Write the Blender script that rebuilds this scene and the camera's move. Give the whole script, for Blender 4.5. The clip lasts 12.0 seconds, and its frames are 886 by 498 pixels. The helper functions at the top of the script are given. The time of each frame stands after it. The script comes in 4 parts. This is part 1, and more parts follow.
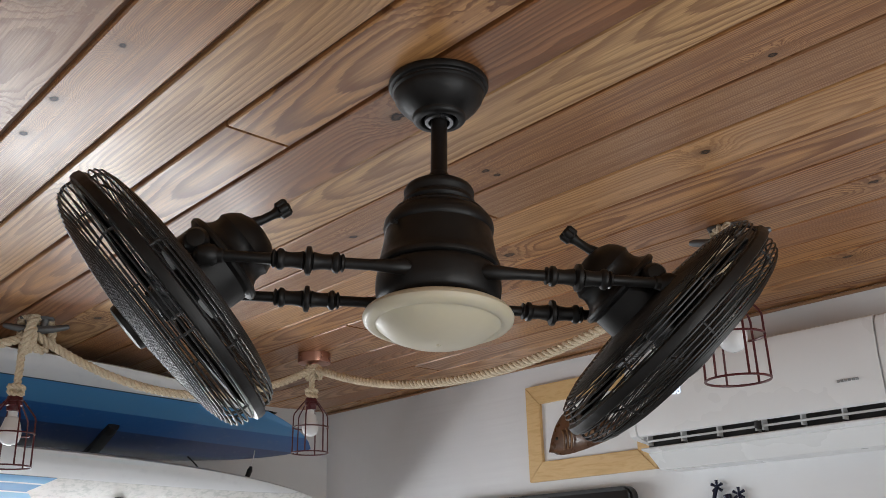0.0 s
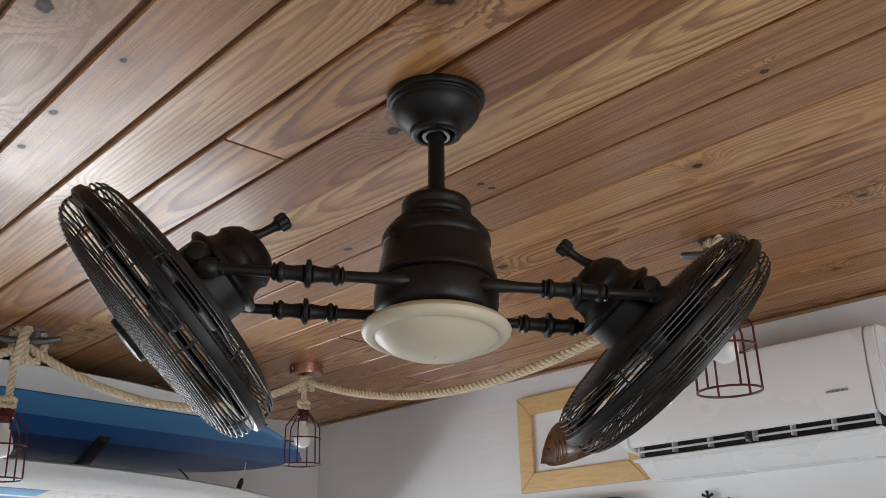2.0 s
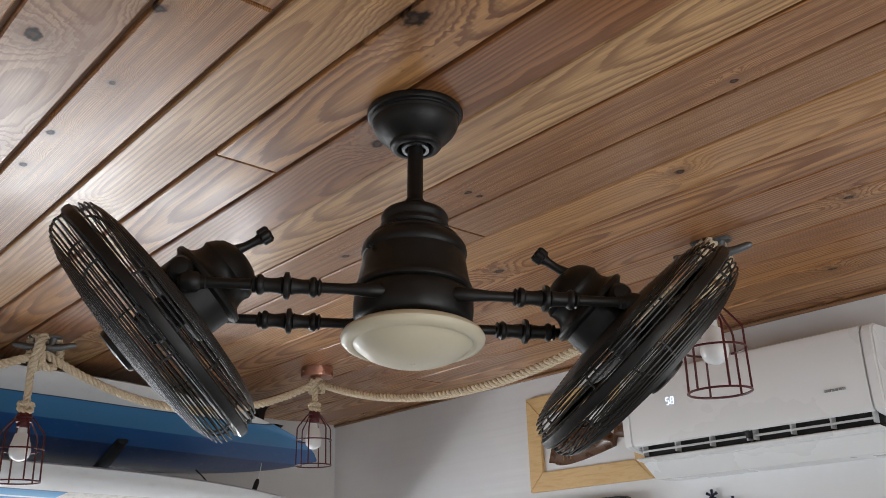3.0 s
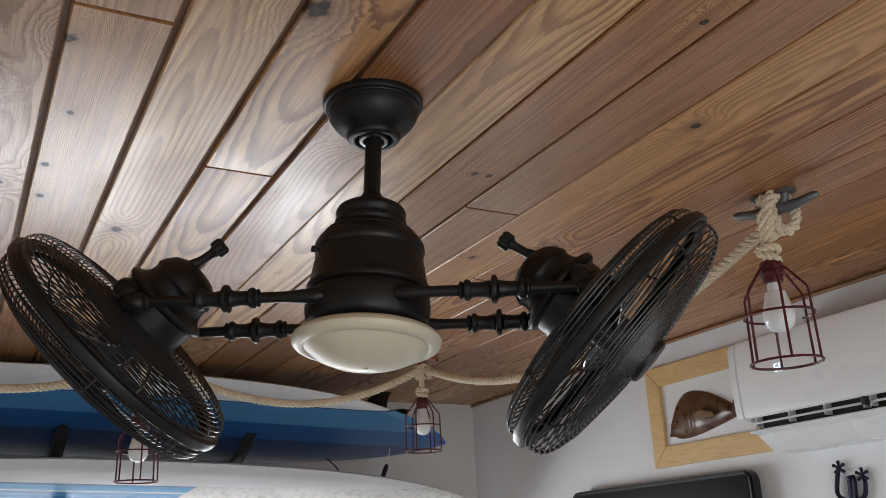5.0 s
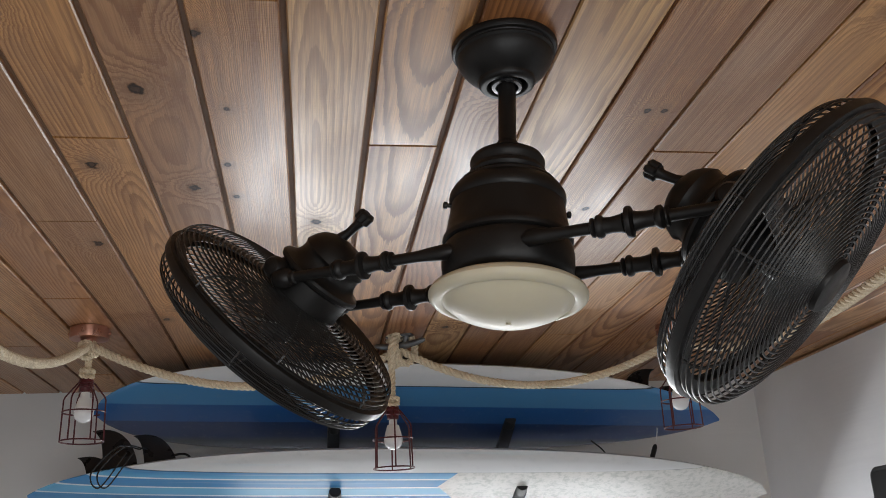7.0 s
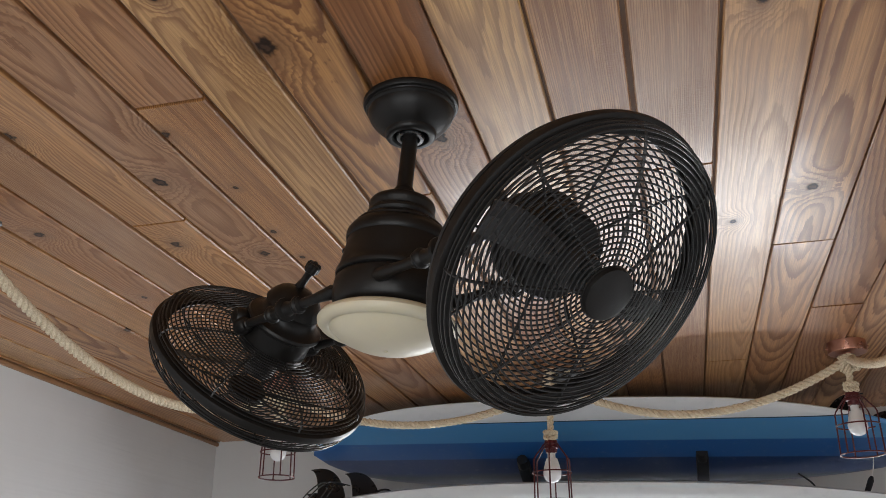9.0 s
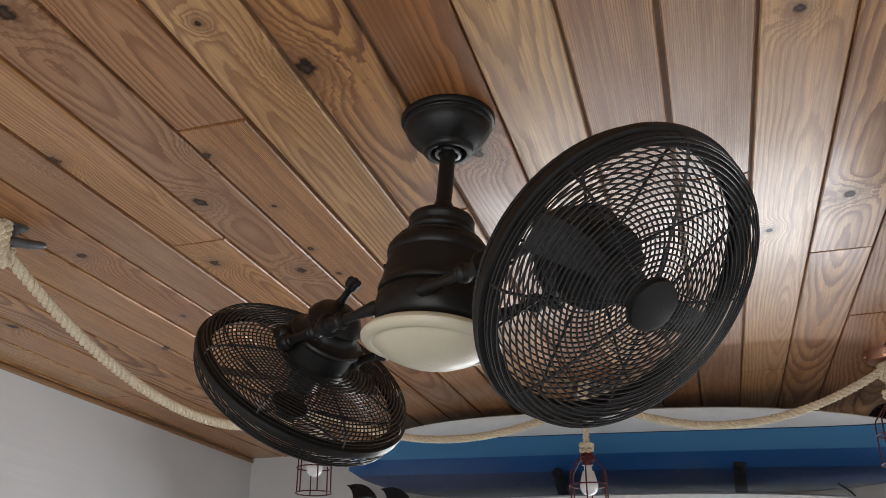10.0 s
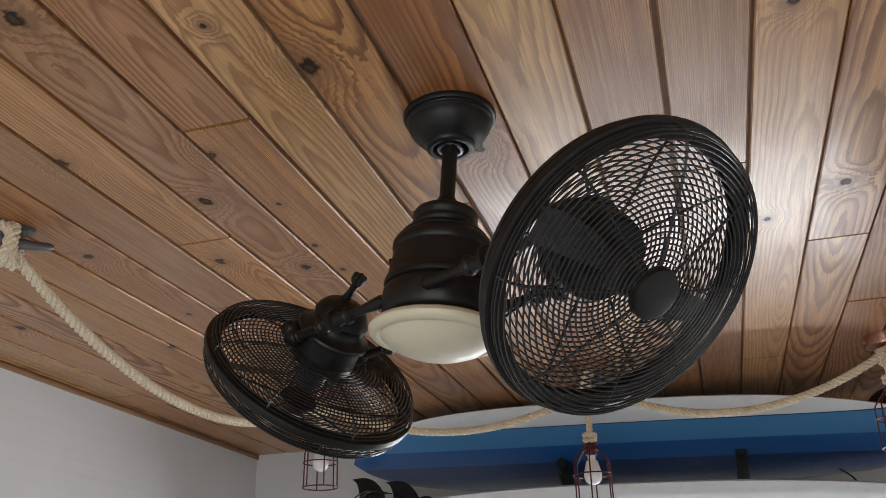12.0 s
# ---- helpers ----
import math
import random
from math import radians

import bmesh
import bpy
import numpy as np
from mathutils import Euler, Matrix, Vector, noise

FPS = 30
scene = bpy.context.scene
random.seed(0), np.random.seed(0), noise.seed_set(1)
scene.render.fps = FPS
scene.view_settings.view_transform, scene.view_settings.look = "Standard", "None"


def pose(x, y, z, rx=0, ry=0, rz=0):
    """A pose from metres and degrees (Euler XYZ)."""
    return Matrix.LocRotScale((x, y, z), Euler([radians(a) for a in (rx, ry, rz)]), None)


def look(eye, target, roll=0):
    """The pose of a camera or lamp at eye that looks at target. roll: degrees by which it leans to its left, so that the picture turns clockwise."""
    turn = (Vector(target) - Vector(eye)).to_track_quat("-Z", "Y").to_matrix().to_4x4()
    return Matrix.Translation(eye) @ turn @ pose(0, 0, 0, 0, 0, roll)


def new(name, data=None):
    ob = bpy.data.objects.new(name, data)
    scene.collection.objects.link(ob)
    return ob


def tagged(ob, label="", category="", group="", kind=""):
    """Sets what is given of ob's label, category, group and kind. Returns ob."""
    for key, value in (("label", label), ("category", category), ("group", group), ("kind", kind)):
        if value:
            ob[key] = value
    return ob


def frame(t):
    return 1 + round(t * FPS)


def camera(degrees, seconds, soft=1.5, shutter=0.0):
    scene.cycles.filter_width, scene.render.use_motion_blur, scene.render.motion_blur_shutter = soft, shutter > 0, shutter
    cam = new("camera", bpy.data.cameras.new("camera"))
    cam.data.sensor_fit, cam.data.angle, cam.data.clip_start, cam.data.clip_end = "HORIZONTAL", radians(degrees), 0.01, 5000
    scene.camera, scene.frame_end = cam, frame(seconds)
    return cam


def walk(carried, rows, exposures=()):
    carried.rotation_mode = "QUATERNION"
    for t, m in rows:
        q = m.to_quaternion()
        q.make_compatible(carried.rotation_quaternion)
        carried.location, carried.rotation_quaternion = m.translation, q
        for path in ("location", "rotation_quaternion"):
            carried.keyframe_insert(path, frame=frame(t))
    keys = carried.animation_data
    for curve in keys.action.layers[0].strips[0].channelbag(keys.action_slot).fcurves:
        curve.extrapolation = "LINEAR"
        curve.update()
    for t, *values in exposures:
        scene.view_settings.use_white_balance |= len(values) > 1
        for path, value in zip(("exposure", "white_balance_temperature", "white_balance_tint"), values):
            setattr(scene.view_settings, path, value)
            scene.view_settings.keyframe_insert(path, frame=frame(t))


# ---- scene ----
cam = camera(52.2, 12.0, soft=0.48)
PATH = [
    (0, (-0.766, -0.876, 1.738), (0.513, 0.506, 2.413), -1.32),
    (0.5, (-0.765, -0.868, 1.740), (0.526, 0.501, 2.419), -1.21),
    (1, (-0.771, -0.867, 1.738), (0.527, 0.493, 2.421), -1.30),
    (1.5, (-0.780, -0.874, 1.739), (0.521, 0.482, 2.424), -1.47),
    (2, (-0.786, -0.877, 1.737), (0.507, 0.480, 2.433), -1.58),
    (2.5, (-0.786, -0.904, 1.734), (0.481, 0.475, 2.439), -1.58),
    (3, (-0.762, -0.964, 1.736), (0.485, 0.437, 2.430), -1.65),
    (3.2, (-0.744, -0.999, 1.743), (0.496, 0.417, 2.419), -1.49),
    (4.8, (-0.436, -1.095, 1.777), (0.521, 0.536, 2.423), -2.39),
    (5, (-0.443, -1.116, 1.781), (0.461, 0.546, 2.424), -2.74),
    (5.5, (-0.447, -1.135, 1.778), (0.345, 0.575, 2.450), -3.33),
    (6, (-0.439, -1.133, 1.776), (0.255, 0.612, 2.463), -3.79),
    (6.5, (-0.385, -1.106, 1.743), (0.135, 0.696, 2.436), -3.52),
    (6.7, (-0.333, -1.092, 1.745), (0.109, 0.745, 2.403), -3.26),
    (8.3, (0.390, -1.135, 1.668), (-0.006, 0.700, 2.358), -0.26),
    (8.5, (0.407, -1.153, 1.666), (-0.008, 0.665, 2.390), -0.33),
    (9, (0.428, -1.183, 1.663), (-0.026, 0.605, 2.437), -0.16),
    (9.5, (0.426, -1.190, 1.662), (-0.057, 0.584, 2.451), -0.09),
    (10, (0.409, -1.201, 1.659), (-0.095, 0.560, 2.461), -0.48),
    (10.5, (0.403, -1.210, 1.657), (-0.100, 0.553, 2.457), -0.80),
    (11, (0.411, -1.206, 1.648), (-0.086, 0.561, 2.442), -1.00),
    (11.5, (0.412, -1.214, 1.646), (-0.084, 0.553, 2.441), -1.20),
    (12, (0.406, -1.225, 1.648), (-0.096, 0.542, 2.440), -1.58),
]
walk(cam, [(t, look(e, a, r)) for t, e, a, r in PATH],
     [(0, 0.13), (3.0, 0.13), (5.0, -0.04), (6.7, 0.0), (8.3, -0.06), (9.0, 0.24), (9.6, 0.21), (12.0, 0.18)])

# ---------------------------------------------------------------- world and light
ROOM_W, ROOM_E, ROOM_N, ROOM_S, CEIL = -1.60, 1.69, 2.59, -2.3, 2.45
world = bpy.data.worlds.new("sky_world")
scene.world = world
world.use_nodes = True
wn = world.node_tree
sky = wn.nodes.new("ShaderNodeTexSky")
sky.sky_type, sky.sun_disc = "NISHITA", False
sky.sun_elevation, sky.sun_rotation = radians(40), radians(200)
wn.links.new(sky.outputs[0], wn.nodes["Background"].inputs[0])
wn.nodes["Background"].inputs[1].default_value = 0.15


def daylight(name, at, target, size_x, size_y, watts, color):
    lamp = bpy.data.lights.new(name, "AREA")
    lamp.shape, lamp.size, lamp.size_y, lamp.energy, lamp.color = "RECTANGLE", size_x, size_y, watts, color
    ob = new(name, lamp)
    ob.matrix_world = look(at, target)
    return ob


WIN_N = (-0.55, 1.20, 1.22, 1.86)      # x0, x1, z0, z1 of the window below the boards
OPENING_S = (-1.05, 1.15, 0.05, 2.1)       # unseen opening added behind, to go with the fill lamp
daylight("window_daylight_north", (0.325, ROOM_N - 0.03, 1.53), (0.325, 0.60, -0.05), 1.7, 0.58, 42, (0.94, 0.97, 1.0))
# soft fill added from behind to brighten the east wall; source unseen
daylight("fill_light_south", (0.05, ROOM_S + 0.03, 1.1), (0.05, 0, 1.0), 2.1, 2.0, 31, (0.95, 0.98, 1.0))

# ---------------------------------------------------------------- materials


class Mat:
    """A small wrapper round a node material."""

    def __init__(self, name, color=(0.5, 0.5, 0.5), rough=0.5, metal=0.0, **more):
        self.m = bpy.data.materials.new(name)
        self.m.use_nodes = True
        self.nodes, self.links = self.m.node_tree.nodes, self.m.node_tree.links
        self.b = self.nodes["Principled BSDF"]
        self.b.inputs["Base Color"].default_value = (*color, 1)
        self.b.inputs["Roughness"].default_value = rough
        self.b.inputs["Metallic"].default_value = metal
        for key, value in more.items():
            self.b.inputs[key].default_value = value

    def add(self, kind, links=None, **values):
        n = self.nodes.new(kind)
        for key, value in values.items():
            setattr(n, key, value)
        for key, value in (links or {}).items():
            if hasattr(value, "is_output"):
                self.links.new(value, n.inputs[key])
            else:
                n.inputs[key].default_value = value
        return n

    def math(self, op, a, c=0.0, e=None):
        links = {0: a, 1: c}
        if e is not None:
            links[2] = e
        return self.add("ShaderNodeMath", links, operation=op).outputs[0]

    def vec(self, op, a, c=(0, 0, 0)):
        n = self.add("ShaderNodeVectorMath", {0: a, 1: c}, operation=op)
        return n.outputs[1] if op in ("LENGTH", "DISTANCE", "DOT_PRODUCT") else n.outputs[0]

    def coord(self, kind="Object"):
        return self.add("ShaderNodeTexCoord").outputs[kind]

    def noise(self, vector, scale, detail=3.0, rough=0.55, dist=0.0, dims="3D"):
        return self.add("ShaderNodeTexNoise", {"Vector": vector, "Scale": scale, "Detail": detail, "Roughness": rough, "Distortion": dist},
                        noise_dimensions=dims).outputs[0]

    def ramp(self, fac, stops):
        n = self.add("ShaderNodeValToRGB", {0: fac})
        while len(n.color_ramp.elements) < len(stops):
            n.color_ramp.elements.new(0.5)
        for el, (p, c) in zip(n.color_ramp.elements, stops):
            el.position, el.color = p, (*c, 1)
        return n.outputs[0]

    def mix(self, fac, a, c, blend="MIX"):
        n = self.nodes.new("ShaderNodeMix")
        n.data_type, n.blend_type = "RGBA", blend
        for i, value in ((0, fac), (6, a), (7, c)):
            if hasattr(value, "is_output"):
                self.links.new(value, n.inputs[i])
            else:
                n.inputs[i].default_value = value if i == 0 else (*value, 1)
        return n.outputs[2]

    def smooth(self, value, lo, hi, a=0.0, c=1.0):
        return self.add("ShaderNodeMapRange", {0: value, 1: lo, 2: hi, 3: a, 4: c}, interpolation_type="SMOOTHSTEP").outputs[0]

    def put(self, key, out):
        self.links.new(out, self.b.inputs[key])

    def bump(self, height, strength=0.3, distance=0.002):
        n = self.add("ShaderNodeBump", {"Strength": strength, "Distance": distance, "Height": height})
        self.put("Normal", n.outputs[0])


def worn(name, color, rough=0.5, metal=0.0, amount=0.12, scale=18.0, bump=0.1, fine=180.0, **more):
    """A plain surface with mottling at two scales and fine relief."""
    k = Mat(name, color, rough, metal, **more)
    at = k.coord()
    big, small = k.noise(at, scale, 4), k.noise(at, fine, 3)
    dark = tuple(c * (1 - amount * 1.6) for c in color)
    light = tuple(min(1, c * (1 + amount)) for c in color)
    k.put("Base Color", k.mix(k.math("ADD", k.math("MULTIPLY", big, 0.7), k.math("MULTIPLY", small, 0.3)), dark, light))
    k.put("Roughness", k.smooth(big, 0.25, 0.75, max(0.03, rough - 0.1), min(1, rough + 0.1)))
    if bump:
        k.bump(small, bump, 0.001)
    return k.m


PLANK, SEAM, GROOVE = 0.133, -0.115, 0.009
KNOTS = [(-0.096, -0.173, 0.019), (-0.476, 0.182, 0.014), (0.604, -0.104, 0.010), (0.381, 0.208, 0.007), (0.352, 0.209, 0.007), (0.735, 0.515, 0.013),
         (-0.433, 0.560, 0.013), (0.390, -0.356, 0.006), (-0.859, 0.337, 0.013), (-0.370, 0.018, 0.011), (0.985, -0.249, 0.010), (-0.200, 0.733, 0.013),
         (-0.601, 0.460, 0.013), (0.593, 0.645, 0.008), (-0.361, 0.449, 0.008), (0.373, 0.649, 0.010), (0.086, 0.149, 0.013), (-0.638, -0.042, 0.013),
         (-0.345, 0.235, 0.007), (0.206, 1.646, 0.012), (-0.624, 1.521, 0.012), (-0.195, -0.313, 0.006), (-0.857, 0.753, 0.009), (-0.435, -0.406, 0.016),
         (-1.333, 0.692, 0.014), (-1.053, 0.989, 0.012), (-0.356, 0.596, 0.008), (1.394, -0.005, 0.011), (-0.677, 0.877, 0.012), (-0.578, 1.42, 0.011)]


def pine():
    """Varnished flat-sawn pine: rings cut along the plank, knots, hue plank by plank."""
    k = Mat("varnished_pine", rough=0.3)
    at = k.coord()
    attr = k.add("ShaderNodeAttribute", attribute_name="plank").outputs["Vector"]
    sep = k.add("ShaderNodeSeparateXYZ", {0: attr})
    r1, r2, mid = sep.outputs[0], sep.outputs[1], sep.outputs[2]
    grain = k.add("ShaderNodeSeparateXYZ", {0: k.add("ShaderNodeAttribute", attribute_name="grain").outputs["Vector"]})
    contrast, rings, off = grain.outputs[0], grain.outputs[1], grain.outputs[2]
    pos = k.add("ShaderNodeSeparateXYZ", {0: at})
    # distance to the nearest knot, stretched along the grain
    near = None
    for x, y, r in KNOTS:
        d = k.vec("LENGTH", k.vec("MULTIPLY", k.vec("SUBTRACT", at, (x, y, 0)), (1 / r, 0.72 / r, 0)))
        near = d if near is None else k.math("MINIMUM", near, d)
    near = k.math("ADD", near, k.math("MULTIPLY", k.math("SUBTRACT", k.noise(at, 75, 3), 0.5), 1.5))
    swell = k.math("POWER", 2.718, k.math("MULTIPLY", k.math("MULTIPLY", near, near), -0.09))
    # the heart of the tree wanders along the plank
    shift = k.add("ShaderNodeCombineXYZ", {0: k.math("MULTIPLY", r1, 37.0), 1: k.math("MULTIPLY", pos.outputs[1], 1.0), 2: k.math("MULTIPLY", r2, 53.0)}).outputs[0]
    slow = k.noise(shift, 0.75, 1.0, 0.5)
    mid_n = k.noise(shift, 4.0, 2.0, 0.5)
    u = k.math("SUBTRACT", pos.outputs[0], mid)
    fine_at = k.vec("MULTIPLY", k.vec("ADD", at, k.vec("MULTIPLY", attr, (31, 17, 0))), (1, 0.07, 1))
    wob = k.math("MULTIPLY", k.math("SUBTRACT", k.noise(fine_at, 26, 3), 0.5), 0.013)
    heart = k.math("MULTIPLY", off, 1.0)
    ux = k.math("ADD", k.math("SUBTRACT", u, heart), wob)
    run = k.math("MULTIPLY", k.math("ADD", pos.outputs[1], k.math("MULTIPLY", k.math("SUBTRACT", r2, 0.5), 4.0)), 0.045)
    dep = k.math("ADD", k.math("ADD", run, k.math("MULTIPLY", k.math("SUBTRACT", slow, 0.45), 0.10)), k.math("MULTIPLY", k.math("SUBTRACT", mid_n, 0.5), 0.016))
    rho = k.math("SQRT", k.math("ADD", k.math("MULTIPLY", ux, ux), k.math("MULTIPLY", dep, dep)))
    rho = k.math("ADD", rho, k.math("MULTIPLY", swell, 0.045))
    jag = k.noise(k.vec("MULTIPLY", k.vec("ADD", at, k.vec("MULTIPLY", attr, (5, 3, 0))), (1, 0.05, 1)), 210, 3, 0.7)
    rho = k.math("ADD", rho, k.math("MULTIPLY", k.math("SUBTRACT", jag, 0.5), 0.0052))
    ring = k.math("FRACT", k.math("MULTIPLY", rho, rings))
    late = k.math("MULTIPLY", k.smooth(ring, 0.30, 0.80), k.smooth(ring, 0.91, 1.0, 1.0, 0.0))
    fibre = k.noise(k.vec("MULTIPLY", at, (1, 0.02, 1)), 420, 3, 0.65)
    blotch = k.noise(k.vec("MULTIPLY", k.vec("ADD", at, k.vec("MULTIPLY", attr, (9, 23, 0))), (1, 0.35, 1)), 8, 4)
    early = k.ramp(r1, [(0.0, (0.59, 0.305, 0.112)), (0.25, (0.53, 0.252, 0.088)), (0.5, (0.63, 0.370, 0.155)), (0.75, (0.39, 0.157, 0.053)), (1.0, (0.44, 0.240, 0.115))])
    dark = k.ramp(r2, [(0.0, (0.180, 0.062, 0.018)), (0.5, (0.215, 0.080, 0.025)), (1.0, (0.145, 0.050, 0.016))])
    col = k.mix(k.math("MULTIPLY", late, k.math("MULTIPLY", k.smooth(blotch, 0.25, 0.62, 0.6, 1.0), k.math("MINIMUM", k.math("MULTIPLY", contrast, 1.3), 1.0))), early, dark)
    streak = k.noise(k.vec("MULTIPLY", k.vec("ADD", at, k.vec("MULTIPLY", attr, (3, 41, 0))), (1, 0.06, 1)), 34, 3)
    col = k.mix(k.math("MULTIPLY", k.smooth(streak, 0.48, 0.68, 0.0, 0.85), k.math("MULTIPLY", contrast, 0.8)), col, (0.215, 0.080, 0.027))
    lines = k.noise(k.vec("MULTIPLY", k.vec("ADD", at, k.vec("MULTIPLY", attr, (13, 7, 0))), (1, 0.014, 1)), 150, 3, 0.7)
    col = k.mix(k.math("MULTIPLY", k.smooth(lines, 0.47, 0.60, 0.0, 0.9), k.math("MULTIPLY", contrast, k.smooth(rings, 110.0, 260.0, 0.45, 1.1))), col, (0.205, 0.078, 0.026))
    col = k.mix(k.smooth(fibre, 0.35, 0.70, 0.0, 0.45), col, (0.20, 0.085, 0.030))
    col = k.mix(k.smooth(blotch, 0.55, 0.8, 0.0, 0.35), col, (0.24, 0.13, 0.08))
    col = k.mix(k.smooth(near, 0.8, 3.2, 0.65, 0.0), col, (0.22, 0.105, 0.045))
    col = k.mix(k.smooth(near, 0.55, 1.05, 1.0, 0.0), col, (0.022, 0.012, 0.008))
    col = k.mix(k.smooth(near, 0.2, 0.5, 0.8, 0.0), col, (0.085, 0.045, 0.028))
    k.put("Base Color", col)
    rough = k.math("ADD", k.smooth(blotch, 0.25, 0.8, 0.30, 0.44), k.math("MULTIPLY", late, 0.08))
    k.put("Roughness", rough)
    height = k.math("ADD", k.math("MULTIPLY", late, 0.16), k.math("ADD", k.math("MULTIPLY", fibre, 0.7), k.math("MULTIPLY", k.noise(fine_at, 30, 3), 1.3)))
    chatter = k.math("MULTIPLY", k.noise(k.vec("MULTIPLY", at, (0.08, 1, 1)), 330, 2, 0.6), k.smooth(blotch, 0.45, 0.6, 0.0, 0.9))
    k.bump(k.math("ADD", height, chatter), 0.34, 0.0012)
    k.put("Coat Weight", k.math("MULTIPLY", k.smooth(blotch, 0.3, 0.7, 0.45, 0.2), k.smooth(near, 0.6, 1.3, 0.1, 1.0)))
    k.put("Specular IOR Level", k.smooth(near, 0.6, 1.3, 0.12, 0.34))
    k.b.inputs["Coat Roughness"].default_value = 0.22
    return k.m


def paint_wall(name, color):
    """White emulsion over horizontal boarding: faint courses, roller texture, scuffs."""
    k = Mat(name, color, 0.6)
    at = k.coord()
    big, small = k.noise(at, 2.2, 5), k.noise(at, 320, 3)
    k.put("Base Color", k.mix(k.smooth(big, 0.3, 0.75), tuple(c * 0.93 for c in color), color))
    rows = k.noise(k.vec("MULTIPLY", at, (0.25, 0.25, 9)), 3.0, 3)
    k.bump(k.math("ADD", k.math("MULTIPLY", rows, 6.0), k.math("MULTIPLY", small, 0.5)), 0.09, 0.003)
    return k.m


def natural_pine(name):
    k = Mat(name, rough=0.45)
    at = k.coord("Generated")
    rnd = k.add("ShaderNodeObjectInfo").outputs["Random"]
    vec = k.vec("ADD", k.vec("MULTIPLY", k.coord(), (1, 1, 1)), k.add("ShaderNodeCombineXYZ", {0: k.math("MULTIPLY", rnd, 7), 1: rnd, 2: rnd}).outputs[0])
    long = k.noise(k.vec("MULTIPLY", vec, (14, 1.6, 14)), 5, 3, 0.6, 0.6)
    spots = k.noise(vec, 16, 2)
    col = k.ramp(long, [(0.25, (0.62, 0.40, 0.17)), (0.5, (0.72, 0.50, 0.24)), (0.75, (0.58, 0.34, 0.13))])
    col = k.mix(k.smooth(spots, 0.72, 0.8), col, (0.22, 0.10, 0.04))
    k.put("Base Color", col)
    k.bump(long, 0.15, 0.001)
    return k.m


def rope_fibre():
    k = Mat("rope_fibre", rough=0.85)
    at = k.coord()
    fib, dirt = k.noise(at, 260, 4, 0.7), k.noise(at, 14, 3)
    col = k.mix(k.smooth(fib, 0.25, 0.75), (0.54, 0.42, 0.27), (0.88, 0.78, 0.60))
    k.put("Base Color", k.mix(k.smooth(dirt, 0.5, 0.8, 0, 0.35), col, (0.40, 0.30, 0.20)))
    k.bump(fib, 0.6, 0.002)
    return k.m


def board_skin(name, stops, marble=False):
    """Glassed surfboard: colour bands across its width, wet gloss, faint dings."""
    k = Mat(name, rough=0.34)
    gen = k.coord("Object")
    sep = k.add("ShaderNodeSeparateXYZ", {0: gen})
    wav = k.math("MULTIPLY", k.math("SUBTRACT", k.noise(gen, 3.0, 2), 0.5), 0.006)
    n = k.add("ShaderNodeValToRGB", {0: k.math("ADD", k.math("ADD", k.math("MULTIPLY", sep.outputs[1], 1.6), 0.5), wav)})
    n.color_ramp.interpolation = "LINEAR"
    while len(n.color_ramp.elements) < len(stops):
        n.color_ramp.elements.new(0.5)
    for el, (p, c) in zip(n.color_ramp.elements, stops):
        el.position, el.color = p, (*c, 1)
    col = n.outputs[0]
    if marble:
        streak = k.noise(k.vec("MULTIPLY", gen, (0.25, 12, 1)), 4, 3)
        col = k.mix(k.smooth(streak, 0.58, 0.72, 0, 0.3), col, (0.55, 0.70, 0.78))
        edge = k.math("SUBTRACT", k.math("ADD", sep.outputs[0], -0.06), k.math("MULTIPLY", k.math("ABSOLUTE", k.math("ADD", sep.outputs[1], 0.10)), 0.7))
        speck = k.noise(gen, 45, 4, 0.7)
        white = k.mix(k.smooth(speck, 0.42, 0.68), (0.68, 0.67, 0.64), (0.48, 0.49, 0.46))
        rail = k.smooth(k.math("ABSOLUTE", sep.outputs[1]), 0.1860, 0.1870)
        col = k.mix(k.math("MULTIPLY", k.smooth(edge, 0.0, 0.004), k.math("SUBTRACT", 1.0, rail)), col, white)
    k.put("Base Color", k.mix(k.smooth(k.noise(gen, 30, 4), 0.55, 0.8, 0, 0.14), col, (0.30, 0.34, 0.36)))
    k.b.inputs["Coat Weight"].default_value = 0.12
    k.b.inputs["Coat Roughness"].default_value = 0.2
    return k.m


M_PINE = pine()
M_GAP = worn("groove_pine", (0.17, 0.085, 0.042), 0.7)
M_WALL_E, M_WALL_N = paint_wall("white_wall_paint", (0.80, 0.81, 0.83)), paint_wall("grey_white_wall_paint", (0.72, 0.72, 0.72))
# floor is never in view; its grey sets how much light bounces up
M_FLOOR = worn("bounce_floor_grey", (0.22, 0.21, 0.20), 0.45, scale=5)
M_BLACK = worn("oil_rubbed_black_metal", (0.009, 0.008, 0.0075), 0.42, 0.0, 0.25, 40, 0.12, 400, **{"Specular IOR Level": 0.32})
M_WIRE = worn("black_coated_wire", (0.014, 0.013, 0.013), 0.38, 0.0, 0.2, 60, 0)
M_CHROME = worn("hanger_steel", (0.30, 0.30, 0.31), 0.3, 1.0)
M_BLADE = worn("dark_blade_plastic", (0.03, 0.03, 0.032), 0.3)
M_GLASS = worn("tea_stained_opal_glass", (0.62, 0.56, 0.42), 0.5, 0.0, 0.06, 9, 0.03, 90, **{"Subsurface Weight": 0.25, "Subsurface Radius": (0.03, 0.025, 0.015), "Coat Weight": 0.08})
M_ROPE = rope_fibre()
M_COPPER = worn("brushed_copper", (0.52, 0.27, 0.20), 0.34, 1.0, 0.15)
